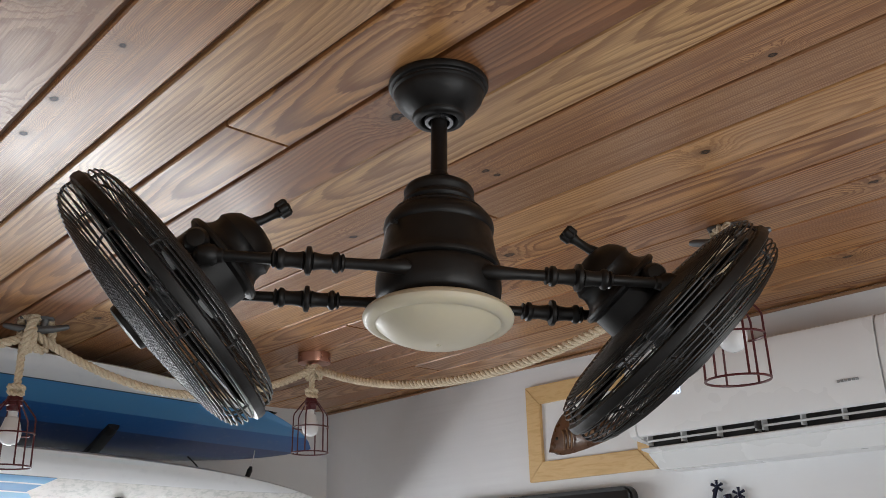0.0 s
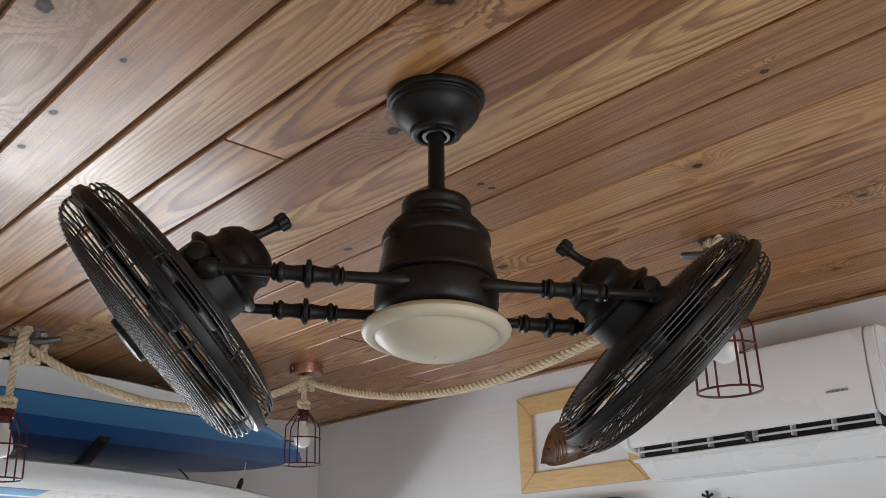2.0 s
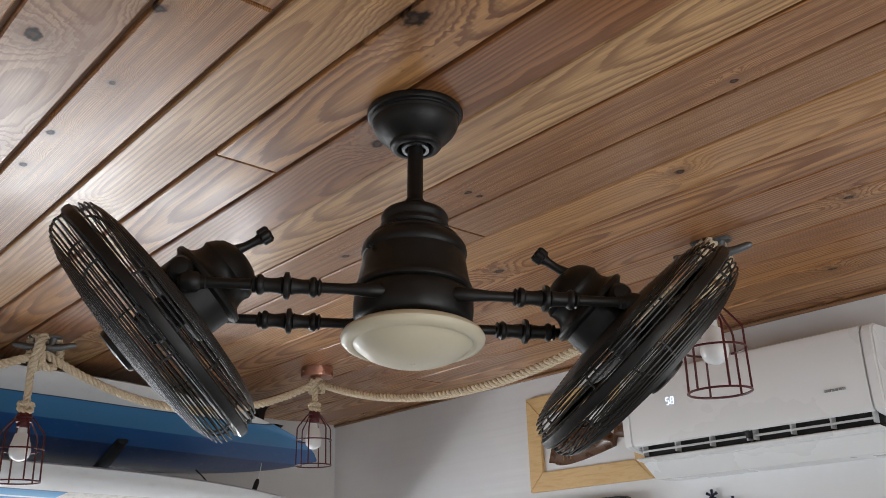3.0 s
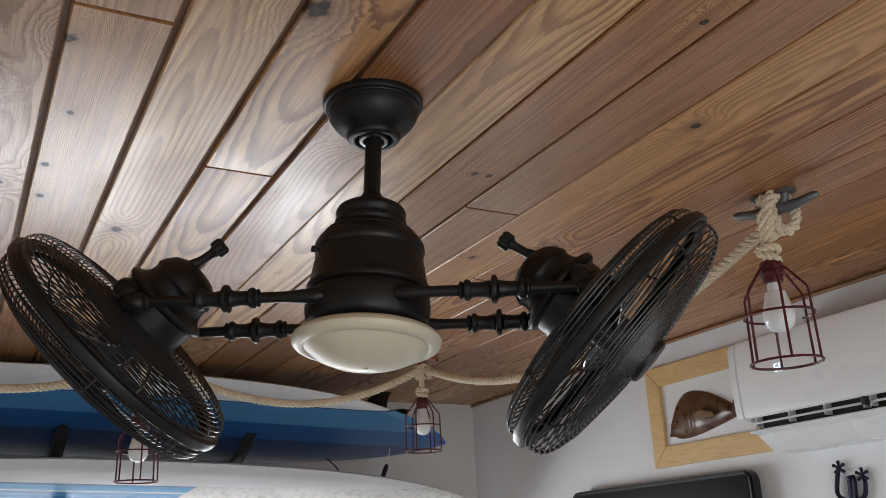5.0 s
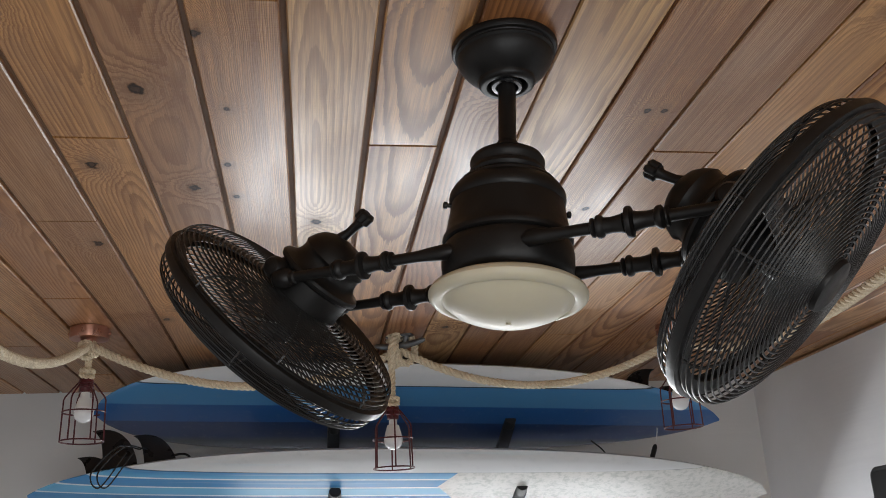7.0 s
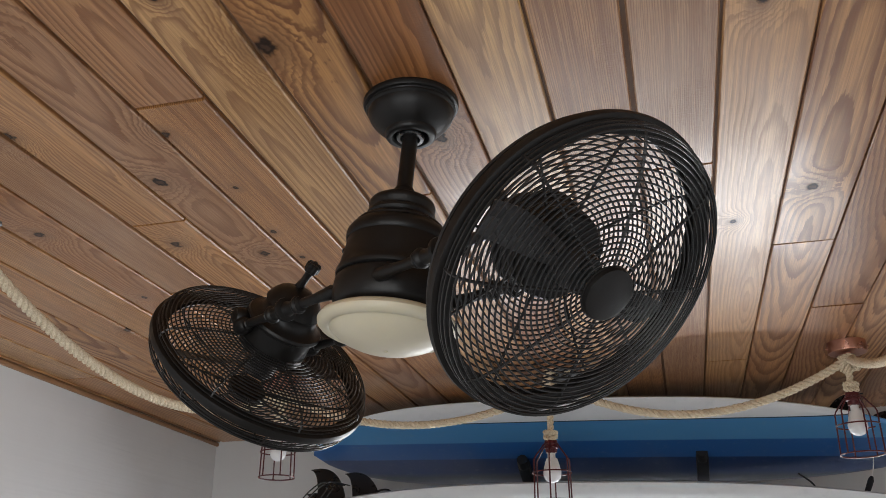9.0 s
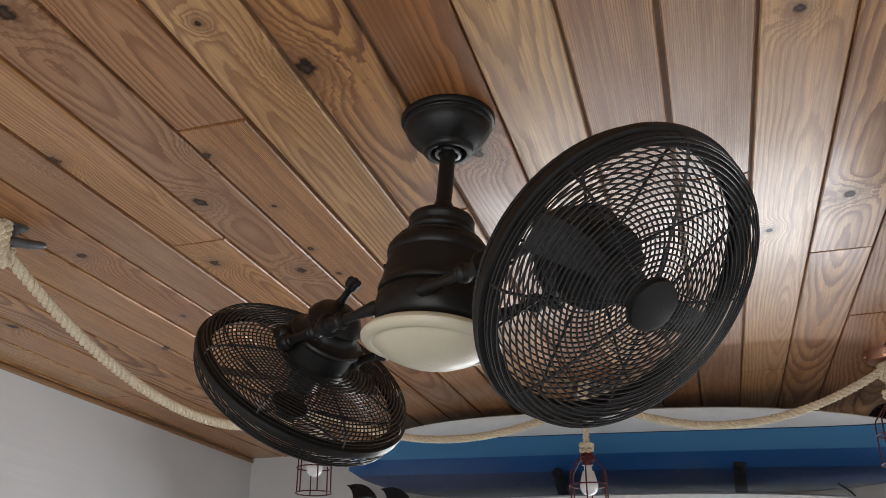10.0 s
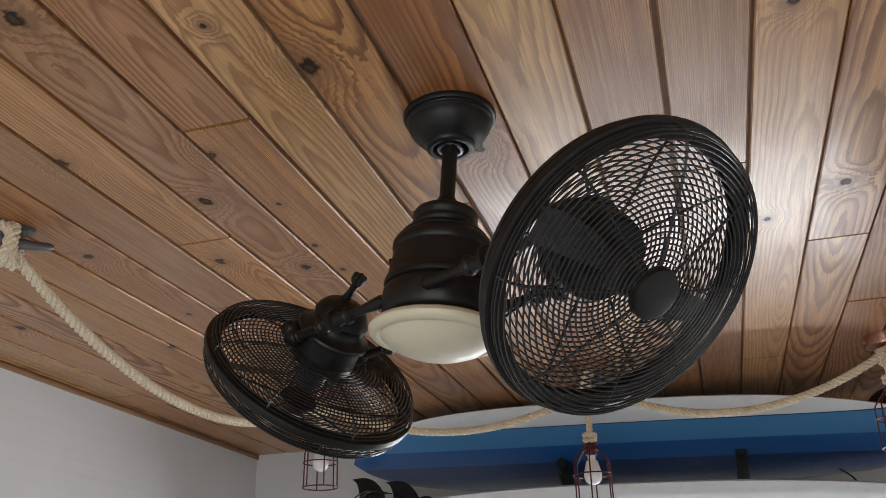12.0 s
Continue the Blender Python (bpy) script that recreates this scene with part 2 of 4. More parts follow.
M_RED = worn("dark_red_enamel_wire", (0.085, 0.009, 0.013), 0.4, 0.0, 0.2, 60)
M_BULB = worn("frosted_bulb_glass", (0.86, 0.87, 0.88), 0.22, 0, 0.03)
M_BULBBASE = worn("white_bulb_collar", (0.78, 0.78, 0.77), 0.4, 0, 0.05)
M_GALV = worn("galvanised_steel", (0.20, 0.21, 0.22), 0.45, 0.8, 0.25, 35)
M_AC = worn("white_gloss_plastic", (0.82, 0.83, 0.84), 0.30, 0, 0.012, 3, 0.0)
M_AC2 = worn("grey_plastic_flap", (0.62, 0.63, 0.64), 0.35, 0, 0.05)
M_DARK = worn("dark_cavity_plastic", (0.012, 0.012, 0.013), 0.5)
M_TV = worn("black_screen_plastic", (0.006, 0.006, 0.007), 0.45, 0, 0.03, 3, 0.0)
M_FRAME = natural_pine("natural_pine_frame")
M_MAT = worn("white_picture_board", (0.80, 0.81, 0.82), 0.6, 0, 0.03)
M_FISH = worn("carved_brown_wood", (0.125, 0.055, 0.024), 0.33, 0, 0.6, 26, 0.3, 120)
M_FISH2 = worn("pale_carved_wood", (0.24, 0.13, 0.06), 0.45, 0, 0.3, 30, 0.3, 120)
M_RUBBER = worn("black_rubber", (0.014, 0.014, 0.015), 0.55, 0, 0.2)
M_FIN = worn("black_fin_plastic", (0.015, 0.016, 0.018), 0.3)
M_RACK = worn("dark_steel_rack", (0.035, 0.037, 0.04), 0.5, 0.2, 0.2)
M_BLUEART = worn("dark_blue_painted_metal", (0.01, 0.012, 0.035), 0.3, 0.3, 0.2)
M_LED = Mat("display_led", (0.6, 0.75, 1.0), 0.5)
M_LED.b.inputs["Emission Color"].default_value, M_LED.b.inputs["Emission Strength"].default_value = (0.75, 0.87, 1, 1), 1.2
M_LED = M_LED.m
M_MARK = worn("grey_printed_mark", (0.30, 0.31, 0.32), 0.4)
M_TRIM = worn("pine_trim", (0.36, 0.19, 0.09), 0.5, 0, 0.3, 12)
M_WINFRAME = worn("white_window_paint", (0.75, 0.75, 0.74), 0.4)
# grey stops from 0.79 paint a gloss reflection toward the far rail
BLUES_AND_SHEEN = [(0.0, (0.76, 0.77, 0.78)), (0.200, (0.76, 0.77, 0.78)), (0.203, (0.02, 0.03, 0.04)), (0.208, (0.02, 0.03, 0.04)), (0.211, (0.080, 0.270, 0.520)), (0.390, (0.085, 0.280, 0.540)),
         (0.398, (0.020, 0.125, 0.370)), (0.565, (0.018, 0.115, 0.350)), (0.573, (0.012, 0.048, 0.170)), (0.73, (0.014, 0.050, 0.165)), (0.79, (0.075, 0.090, 0.115)), (0.90, (0.20, 0.21, 0.23)), (1.0, (0.5, 0.51, 0.52))]
M_BOARD_UP = board_skin("blue_banded_board_gloss", BLUES_AND_SHEEN)
BLUE_A, BLUE_B, PALE = (0.055, 0.255, 0.540), (0.130, 0.420, 0.680), (0.72, 0.77, 0.80)
LOW = [(0.0, (0.68, 0.69, 0.70)), (0.200, (0.68, 0.69, 0.70)), (0.202, (0.03, 0.04, 0.05)), (0.205, (0.03, 0.04, 0.05)), (0.208, BLUE_A)]
for k_s in range(5):
    LOW += [(0.262 + 0.085 * k_s, BLUE_A if k_s % 2 else BLUE_B), (0.265 + 0.085 * k_s, PALE), (0.273 + 0.085 * k_s, PALE), (0.276 + 0.085 * k_s, BLUE_B if k_s % 2 else BLUE_A)]
LOW += [(0.85, BLUE_A), (0.87, (0.75, 0.76, 0.77)), (1.0, (0.75, 0.76, 0.77))]
M_BOARD_LOW = board_skin("blue_white_board_gloss", LOW, marble=True)

# ---------------------------------------------------------------- mesh helpers


def link_mesh(name, verts, faces, material, parent=None, label="", smooth=True, m=None):
    me = bpy.data.meshes.new(name)
    me.from_pydata([tuple(v) for v in verts], [], faces)
    me.validate()
    me.materials.append(material)
    if smooth:
        me.polygons.foreach_set("use_smooth", [True] * len(me.polygons))
        me.set_sharp_from_angle(angle=radians(38))
    me.update()
    ob = new(name, me)
    if parent is not None:
        ob.parent = parent
    if m is not None:
        ob.matrix_local = m
    if label:
        ob["label"] = label
    return ob


class Geo:
    """Collects vertices and faces of one mesh."""

    def __init__(self):
        self.v, self.f = [], []

    def add(self, verts, faces, m=None):
        o = len(self.v)
        self.v += [tuple(m @ Vector(p)) if m is not None else tuple(p) for p in verts]
        self.f += [tuple(i + o for i in face) for face in faces]
        return self

    def lathe(self, profile, seg=48, m=None, cap=True):
        """profile: (radius, z) from one end to the other."""
        vs, fs = [], []
        for r, z in profile:
            vs += [(r * math.cos(2 * math.pi * i / seg), r * math.sin(2 * math.pi * i / seg), z) for i in range(seg)]
        for j in range(len(profile) - 1):
            for i in range(seg):
                k = (i + 1) % seg
                fs.append((j * seg + i, j * seg + k, (j + 1) * seg + k, (j + 1) * seg + i))
        if cap:
            fs.append(tuple(range(seg))[::-1])
            fs.append(tuple((len(profile) - 1) * seg + i for i in range(seg)))
        return self.add(vs, fs, m)

    def tube(self, pts, r, sides=6, closed=False, m=None):
        pts = [Vector(p) for p in pts]
        n = len(pts)
        vs, fs = [], []
        ref = None
        for i, p in enumerate(pts):
            a = pts[(i - 1) % n] if closed or i else pts[0]
            c = pts[(i + 1) % n] if closed or i < n - 1 else pts[-1]
            d = (c - a).normalized()
            if ref is None:
                ref = d.orthogonal().normalized()
            ref = (ref - d * ref.dot(d)).normalized()
            s = d.cross(ref)
            rr = r[i] if isinstance(r, (list, tuple)) else r
            vs += [p + (ref * math.cos(2 * math.pi * q / sides) + s * math.sin(2 * math.pi * q / sides)) * rr for q in range(sides)]
        for i in range(n if closed else n - 1):
            j = (i + 1) % n
            for q in range(sides):
                w = (q + 1) % sides
                fs.append((i * sides + q, i * sides + w, j * sides + w, j * sides + q))
        if not closed:
            fs.append(tuple(range(sides))[::-1])
            fs.append(tuple((n - 1) * sides + q for q in range(sides)))
        return self.add(vs, fs, m)

    def box(self, x0, x1, y0, y1, z0, z1, bevel=0.0, m=None, seg=2):
        bm = bmesh.new()
        bmesh.ops.create_cube(bm, size=1, matrix=Matrix.Translation(((x0 + x1) / 2, (y0 + y1) / 2, (z0 + z1) / 2)) @ Matrix.Diagonal((abs(x1 - x0), abs(y1 - y0), abs(z1 - z0), 1)))
        if bevel:
            bmesh.ops.bevel(bm, geom=bm.edges[:], offset=bevel, segments=seg, affect="EDGES", profile=0.5)
        self.bm(bm, m)
        return self

    def bm(self, bm, m=None):
        bm.verts.index_update()
        self.add([v.co.copy() for v in bm.verts], [tuple(v.index for v in f.verts) for f in bm.faces], m)
        bm.free()
        return self

    def extrude(self, outline, z0, z1, bevel=0.0, m=None, seg=2):
        """A plate from an outline (x, y), between z0 and z1."""
        bm = bmesh.new()
        vs = [bm.verts.new((x, y, z0)) for x, y in outline]
        face = bm.faces.new(vs)
        out = bmesh.ops.extrude_face_region(bm, geom=[face])
        bmesh.ops.translate(bm, verts=[g for g in out["geom"] if isinstance(g, bmesh.types.BMVert)], vec=(0, 0, z1 - z0))
        bmesh.ops.recalc_face_normals(bm, faces=bm.faces[:])
        if bevel:
            bmesh.ops.bevel(bm, geom=[e for e in bm.edges if len(e.link_faces) == 2 and e.calc_face_angle(0) > 0.9], offset=bevel, segments=seg, affect="EDGES")
        return self.bm(bm, m)

    def out(self, name, material, parent=None, label="", smooth=True, m=None):
        return link_mesh(name, self.v, self.f, material, parent, label, smooth, m)


def circle(r, z, n=72):
    return [(r * math.cos(2 * math.pi * i / n), r * math.sin(2 * math.pi * i / n), z) for i in range(n)]


def empty(name, m, **tags):
    ob = new(name)
    ob.matrix_world = m
    return tagged(ob, **tags)


# ---------------------------------------------------------------- the room
def walls():
    t = 0.15
    def wall(name, boxes, mat, label):
        g = Geo()
        for q in boxes:
            g.box(*q)
        tagged(g.out(name, mat, smooth=False), label, "wall", kind="structure")
    x0, x1, z0, z1 = WIN_N
    top = CEIL + 0.15
    wall("wall_north", [(ROOM_W - t, x0, ROOM_N, ROOM_N + t, 0, top), (x1, ROOM_E + t, ROOM_N, ROOM_N + t, 0, top),
                        (x0, x1, ROOM_N, ROOM_N + t, 0, z0), (x0, x1, ROOM_N, ROOM_N + t, z1, top)], M_WALL_N, "grey-white painted wall behind the surfboards")
    wall("wall_east", [(ROOM_E, ROOM_E + t, ROOM_S, ROOM_N, 0, top)], M_WALL_E, "white painted boarded wall under the pine ceiling")
    wall("wall_west", [(ROOM_W - t, ROOM_W, ROOM_S, ROOM_N, 0, top)], M_WALL_N, "plain grey-white painted wall")
    x0, x1, z0, z1 = OPENING_S
    wall("wall_south", [(ROOM_W - t, x0, ROOM_S - t, ROOM_S, 0, top), (x1, ROOM_E + t, ROOM_S - t, ROOM_S, 0, top), (x0, x1, ROOM_S - t, ROOM_S, z1, top),
                        (x0, x1, ROOM_S - t, ROOM_S, 0, z0)], M_WALL_N, "plain painted wall out of view with an added opening")
    # the south frame is added, only to go with the fill lamp
    for name, (x0, x1, z0, z1), y0, y1 in (("window_1", WIN_N, ROOM_N + 0.05, ROOM_N + 0.10), ("added_window_south", OPENING_S, ROOM_S - 0.10, ROOM_S - 0.05)):
        win = empty(name, pose((x0 + x1) / 2, y0, z0), label="white window frame assumed in the wall, out of view", category="window", kind="structure")
        hw, hh = (x1 - x0) / 2, z1 - z0
        for n, q in (("frame_jamb", (-hw, -hw + 0.05, 0, 0.05, 0, hh)), ("frame_jamb", (hw - 0.05, hw, 0, 0.05, 0, hh)), ("mullion", (-0.025, 0.025, 0, 0.05, 0.05, hh - 0.05)),
                     ("frame_head", (-hw + 0.05, hw - 0.05, 0, 0.05, hh - 0.05, hh)), ("frame_sill", (-hw + 0.05, hw - 0.05, 0, 0.05, 0, 0.05))):
            Geo().box(*q, bevel=0.004).out(n, M_WINFRAME, win)
    tagged(Geo().box(ROOM_W - t, ROOM_E + t, ROOM_S - t, ROOM_N + t, -0.1, 0).out("floor", M_FLOOR, smooth=False), "plain grey floor out of view, toned for bounce light", "floor", kind="structure")


def ceiling():
    """Pine planks with a groove between, laid along y, in one mesh."""
    rng = random.Random(11)
    fixed = {0: [0.358], -2: [-0.067], -4: [0.352], 6: [0.80], 4: [0.365], -5: [0.74]}
    # tone, grain contrast, rings to the metre, distance of the heart from the middle
    wood = {-6: (0.70, 0.5, 150, 0.05), -5: (0.97, 0.5, 220, 0.15), -4: (0.12, 0.5, 130, 0.03), -3: (0.92, 0.6, 115, 0.0), -2: (0.68, 0.65, 110, 0.01), -1: (0.46, 0.5, 95, -0.02),
            0: (0.10, 0.85, 92, 0.015), 1: (0.76, 1.0, 125, 0.05), 2: (0.50, 0.55, 110, -0.015), 3: (0.66, 0.85, 290, 0.20), 4: (0.99, 0.6, 300, 0.24), 5: (0.36, 0.4, 115, 0.03),
            6: (0.14, 0.9, 84, 0.0), 7: (0.70, 0.9, 150, 0.06), 8: (0.30, 0.9, 110, -0.02), 9: (0.72, 0.8, 170, 0.05), 10: (0.25, 0.8, 120, 0.02)}
    verts, faces, data, figure = [], [], [], []
    first = int((ROOM_W - SEAM) // PLANK) - 1
    last = int((ROOM_E - SEAM) // PLANK) + 1
    for i in range(first, last + 1):
        gap = lambda q: {2: 0.003, 3: 0.005, 4: 0.0075, 5: 0.005}.get(q, GROOVE if q < 2 else 0.0035)
        xa, xb = SEAM + i * PLANK + gap(i) / 2, SEAM + (i + 1) * PLANK - gap(i + 1) / 2
        xa, xb = max(xa, ROOM_W - 0.05), min(xb, ROOM_E + 0.05)
        if xb - xa < 0.02:
            continue
        if i in fixed:
            joints = list(fixed[i])
        else:
            joints = [rng.uniform(1.15, 2.3)] if rng.random() < 0.6 else [rng.uniform(-2.0, -1.3)]
        joints += [rng.uniform(-2.2, -1.5)]
        ends = sorted([ROOM_S - 0.05] + joints + [ROOM_N + 0.05])
        for ya, yb in zip(ends, ends[1:]):
            if yb - ya < 0.1:
                continue
            r1, strong, rings, off = wood.get(i, (rng.random(), rng.uniform(0.4, 0.9), rng.uniform(85, 260), rng.uniform(-0.06, 0.14)))
            if i == -2 and ya > -0.1:
                r1, strong, rings, off = 0.26, 0.65, 300, 0.22
            r2 = rng.random()
            ya, yb = ya + 0.0030, yb - 0.0030
            dz, o, c = rng.uniform(-0.0012, 0.0012), len(verts), 0.0025
            z = CEIL + dz
            n = max(2, int((yb - ya) / 0.25))
            bow = rng.uniform(-0.0012, 0.0012)
            section = lambda b: [(xa, CEIL + 0.016), (xa, z + c), (xa + c, z + b), (xb - c, z - b), (xb, z + c), (xb, CEIL + 0.016)]
            for j in range(n + 1):
                y = ya + (yb - ya) * j / n
                sag = bow * math.sin(j * 1.3)
                verts += [(x, y, zz) for x, zz in section(sag * 0.5)]
            for j in range(n):
                for q in range(5):
                    a = o + j * 6 + q
                    faces.append((a, a + 1, a + 7, a + 6))
            faces.append(tuple(o + q for q in range(6)))
            faces.append(tuple(o + n * 6 + q for q in range(6))[::-1])
            data += [(r1, r2, (xa + xb) / 2)] * ((n + 1) * 6)
            figure += [(strong, rings, off)] * ((n + 1) * 6)
    me = bpy.data.meshes.new("ceiling")
    me.from_pydata(verts, [], faces)
    at = me.attributes.new("plank", "FLOAT_VECTOR", "POINT")
    at.data.foreach_set("vector", [c for row in data for c in row])
    at = me.attributes.new("grain", "FLOAT_VECTOR", "POINT")
    at.data.foreach_set("vector", [c for row in figure for c in row])
    me.materials.append(M_PINE)
    me.update()
    bm = bmesh.new()
    bm.from_mesh(me)
    bmesh.ops.recalc_face_normals(bm, faces=bm.faces[:])
    bm.to_mesh(me)
    bm.free()
    tagged(new("ceiling", me), "varnished knotty pine plank ceiling with dark grooves", "ceiling", kind="structure")
    tagged(Geo().box(ROOM_W - 0.15, ROOM_E + 0.15, ROOM_S - 0.15, ROOM_N + 0.15, CEIL + 0.010, CEIL + 0.2).out("ceiling_backing", M_GAP, smooth=False),
           "brown backing boards above the plank grooves", "ceiling", kind="structure")
    tagged(Geo().box(ROOM_E - 0.012, ROOM_E, ROOM_S, ROOM_N, CEIL - 0.012, CEIL - 0.003, 0.003).out("trim", M_TRIM), "thin pine strip under the ceiling edge", "trim", kind="structure")
    # thin pine strip where the ceiling meets the west wall
    tagged(Geo().box(ROOM_W, ROOM_W + 0.012, ROOM_S, ROOM_N, CEIL - 0.02, CEIL - 0.004, 0.003).out("trim", M_TRIM), "thin pine strip under the ceiling edge", "trim", kind="structure")


# ---------------------------------------------------------------- the fan
FAN = Vector((0.068, 0.027, 0))
ARM_AZ = -33.5
HEADS = [((0.334, -0.158, 2.062), -35.5, -44.5), ((-0.253, 0.218, 2.090), 145.5, -40.0)]   # rim centre, azimuth, dip of the grille


def fan_arm():
    """One rod with three turned rings, along +x from the hub to the head's side."""
    g = Geo()
    prof = [(0.0055, 0.045), (0.011, 0.055), (0.0098, 0.075), (0.0076, 0.10)]
    prof += [(0.0076, 0.1335), (0.0122, 0.1355), (0.0125, 0.1375), (0.0100, 0.1395), (0.0142, 0.1425), (0.0146, 0.1450), (0.0138, 0.1480), (0.0106, 0.1510), (0.0100, 0.160), (0.0112, 0.170),
             (0.0126, 0.1740), (0.0112, 0.1755), (0.0188, 0.1780), (0.0196, 0.1810), (0.0188, 0.1840), (0.0112, 0.1865), (0.0126, 0.1880), (0.0112, 0.192), (0.0100, 0.202),
             (0.0106, 0.2110), (0.0138, 0.2140), (0.0146, 0.2170), (0.0142, 0.2195), (0.0100, 0.2225), (0.0125, 0.2245), (0.0122, 0.2265), (0.0076, 0.2285)]
    prof += [(0.0074, 0.25), (0.0074, 0.288), (0.0095, 0.290), (0.0098, 0.296), (0.0135, 0.300), (0.0150, 0.310), (0.0135, 0.320), (0.0070, 0.326)]
    return g.lathe(prof, 20, Matrix.Rotation(radians(90), 4, "Y"))


def fan():
    thing = empty("ceiling_fan", pose(FAN.x, FAN.y, CEIL), label="black twin-head ceiling fan with caged heads and cream glass bowl", category="ceiling fan")
    tilt = pose(0, 0, -0.06) @ Matrix.Rotation(radians(5.2), 4, Vector((0, 0, -1)).cross(Vector((-0.84, -0.54, 0)))) @ pose(0, 0, 0.06)   # it hangs a little out of true
    Geo().lathe([(0.068, 0.0), (0.0758, -0.0008), (0.0770, -0.0030), (0.0770, -0.0085), (0.0758, -0.0112), (0.0735, -0.0122), (0.0712, -0.0124), (0.0704, -0.0140), (0.0722, -0.0156), (0.0724, -0.0178), (0.0705, -0.0196), (0.0692, -0.0208),
                 (0.0688, -0.0245), (0.0662, -0.0318), (0.0610, -0.0395), (0.0540, -0.0470), (0.0462, -0.0535), (0.0425, -0.0562), (0.0412, -0.0575), (0.0408, -0.0620), (0.0385, -0.0655), (0.0345, -0.0670), (0.0300, -0.0668),
                 (0.0280, -0.0640), (0.0275, -0.052)], 72, cap=False).out("canopy", M_BLACK, thing)
    Geo().lathe([(0.019, -0.058), (0.0225, -0.064), (0.0215, -0.0685), (0.0165, -0.069), (0.0145, -0.062)], 32, cap=False).out("hanger_ring", M_CHROME, thing, "bright steel hanger ring inside the canopy", m=tilt)
    Geo().lathe([(0.0125, -0.045), (0.0125, -0.155), (0.0135, -0.157), (0.0165, -0.162), (0.0185, -0.168), (0.0185, -0.176), (0.022, -0.18), (0.022, -0.186)], 32).out("downrod", M_BLACK, thing, m=tilt)
    prof = [(0.020, -0.178), (0.043, -0.181), (0.049, -0.185), (0.0515, -0.190), (0.0515, -0.195), (0.0485, -0.199), (0.0485, -0.203), (0.0525, -0.206), (0.0535, -0.211), (0.051, -0.215),
            (0.056, -0.219), (0.066, -0.225), (0.0685, -0.228), (0.0685, -0.231), (0.0745, -0.236), (0.0785, -0.243), (0.0795, -0.250), (0.0785, -0.256), (0.0765, -0.258),
            (0.079, -0.275), (0.0825, -0.295), (0.0845, -0.305), (0.0865, -0.307), (0.0875, -0.311), (0.0865, -0.315), (0.0845, -0.316), (0.0825, -0.317)]
    Geo().lathe(prof, 72).out("motor_housing", M_BLACK, thing, m=tilt)
    Geo().lathe([(0.080, -0.315), (0.0835, -0.3185), (0.0865, -0.322), (0.088, -0.332), (0.088, -0.345), (0.0862, -0.358), (0.082, -0.366), (0.074, -0.370), (0.06, -0.371)], 72).out("switch_housing", M_BLACK, thing, m=tilt)
    Geo().lathe([(0.068, -0.369), (0.082, -0.3715), (0.0935, -0.3745), (0.1015, -0.3795), (0.1043, -0.3850), (0.1033, -0.3900), (0.0995, -0.3940), (0.0940, -0.3962), (0.0890, -0.3962), (0.0862, -0.3945), (0.0838, -0.3955),
                 (0.0800, -0.3995), (0.0690, -0.4080), (0.0515, -0.4155), (0.0325, -0.4202), (0.0155, -0.4220), (0.003, -0.4225)], 72).out("light_bowl", M_GLASS, thing, "cream tea-stained glass bowl shade", m=tilt)
    Geo().lathe([(0.0030, -0.4220), (0.0034, -0.4235), (0.0022, -0.4245), (0.0008, -0.4247)], 16).out("bowl_finial", M_GLASS, thing, m=tilt)
    for s in (1, -1):   # small thumb screws on the upper housing
        Geo().lathe([(0.003, 0.0), (0.003, 0.008), (0.005, 0.009), (0.005, 0.013), (0.003, 0.014)], 12, pose(0.074 * s, 0, -0.262) @ Matrix.Rotation(radians(90 * s), 4, "Y")).out("thumb_screw", M_BLACK, thing, m=tilt)
    rod_z = 2.110 - CEIL
    for az in (ARM_AZ, ARM_AZ + 180):
        for side in (1, -1):
            fan_arm().out("arm", M_BLACK, thing, m=tilt @ pose(0, 0, rod_z, 0, 0, az) @ pose(0, 0.068 * side, 0))
    for at, az, dip in HEADS:
        fan_head(thing, Matrix.Translation(Vector(at) - Vector((FAN.x, FAN.y, CEIL))) @ Matrix.Rotation(radians(az), 4, "Z") @ Matrix.Rotation(radians(90 - dip), 4, "Y"))
    return thing


R_HEAD = 0.200


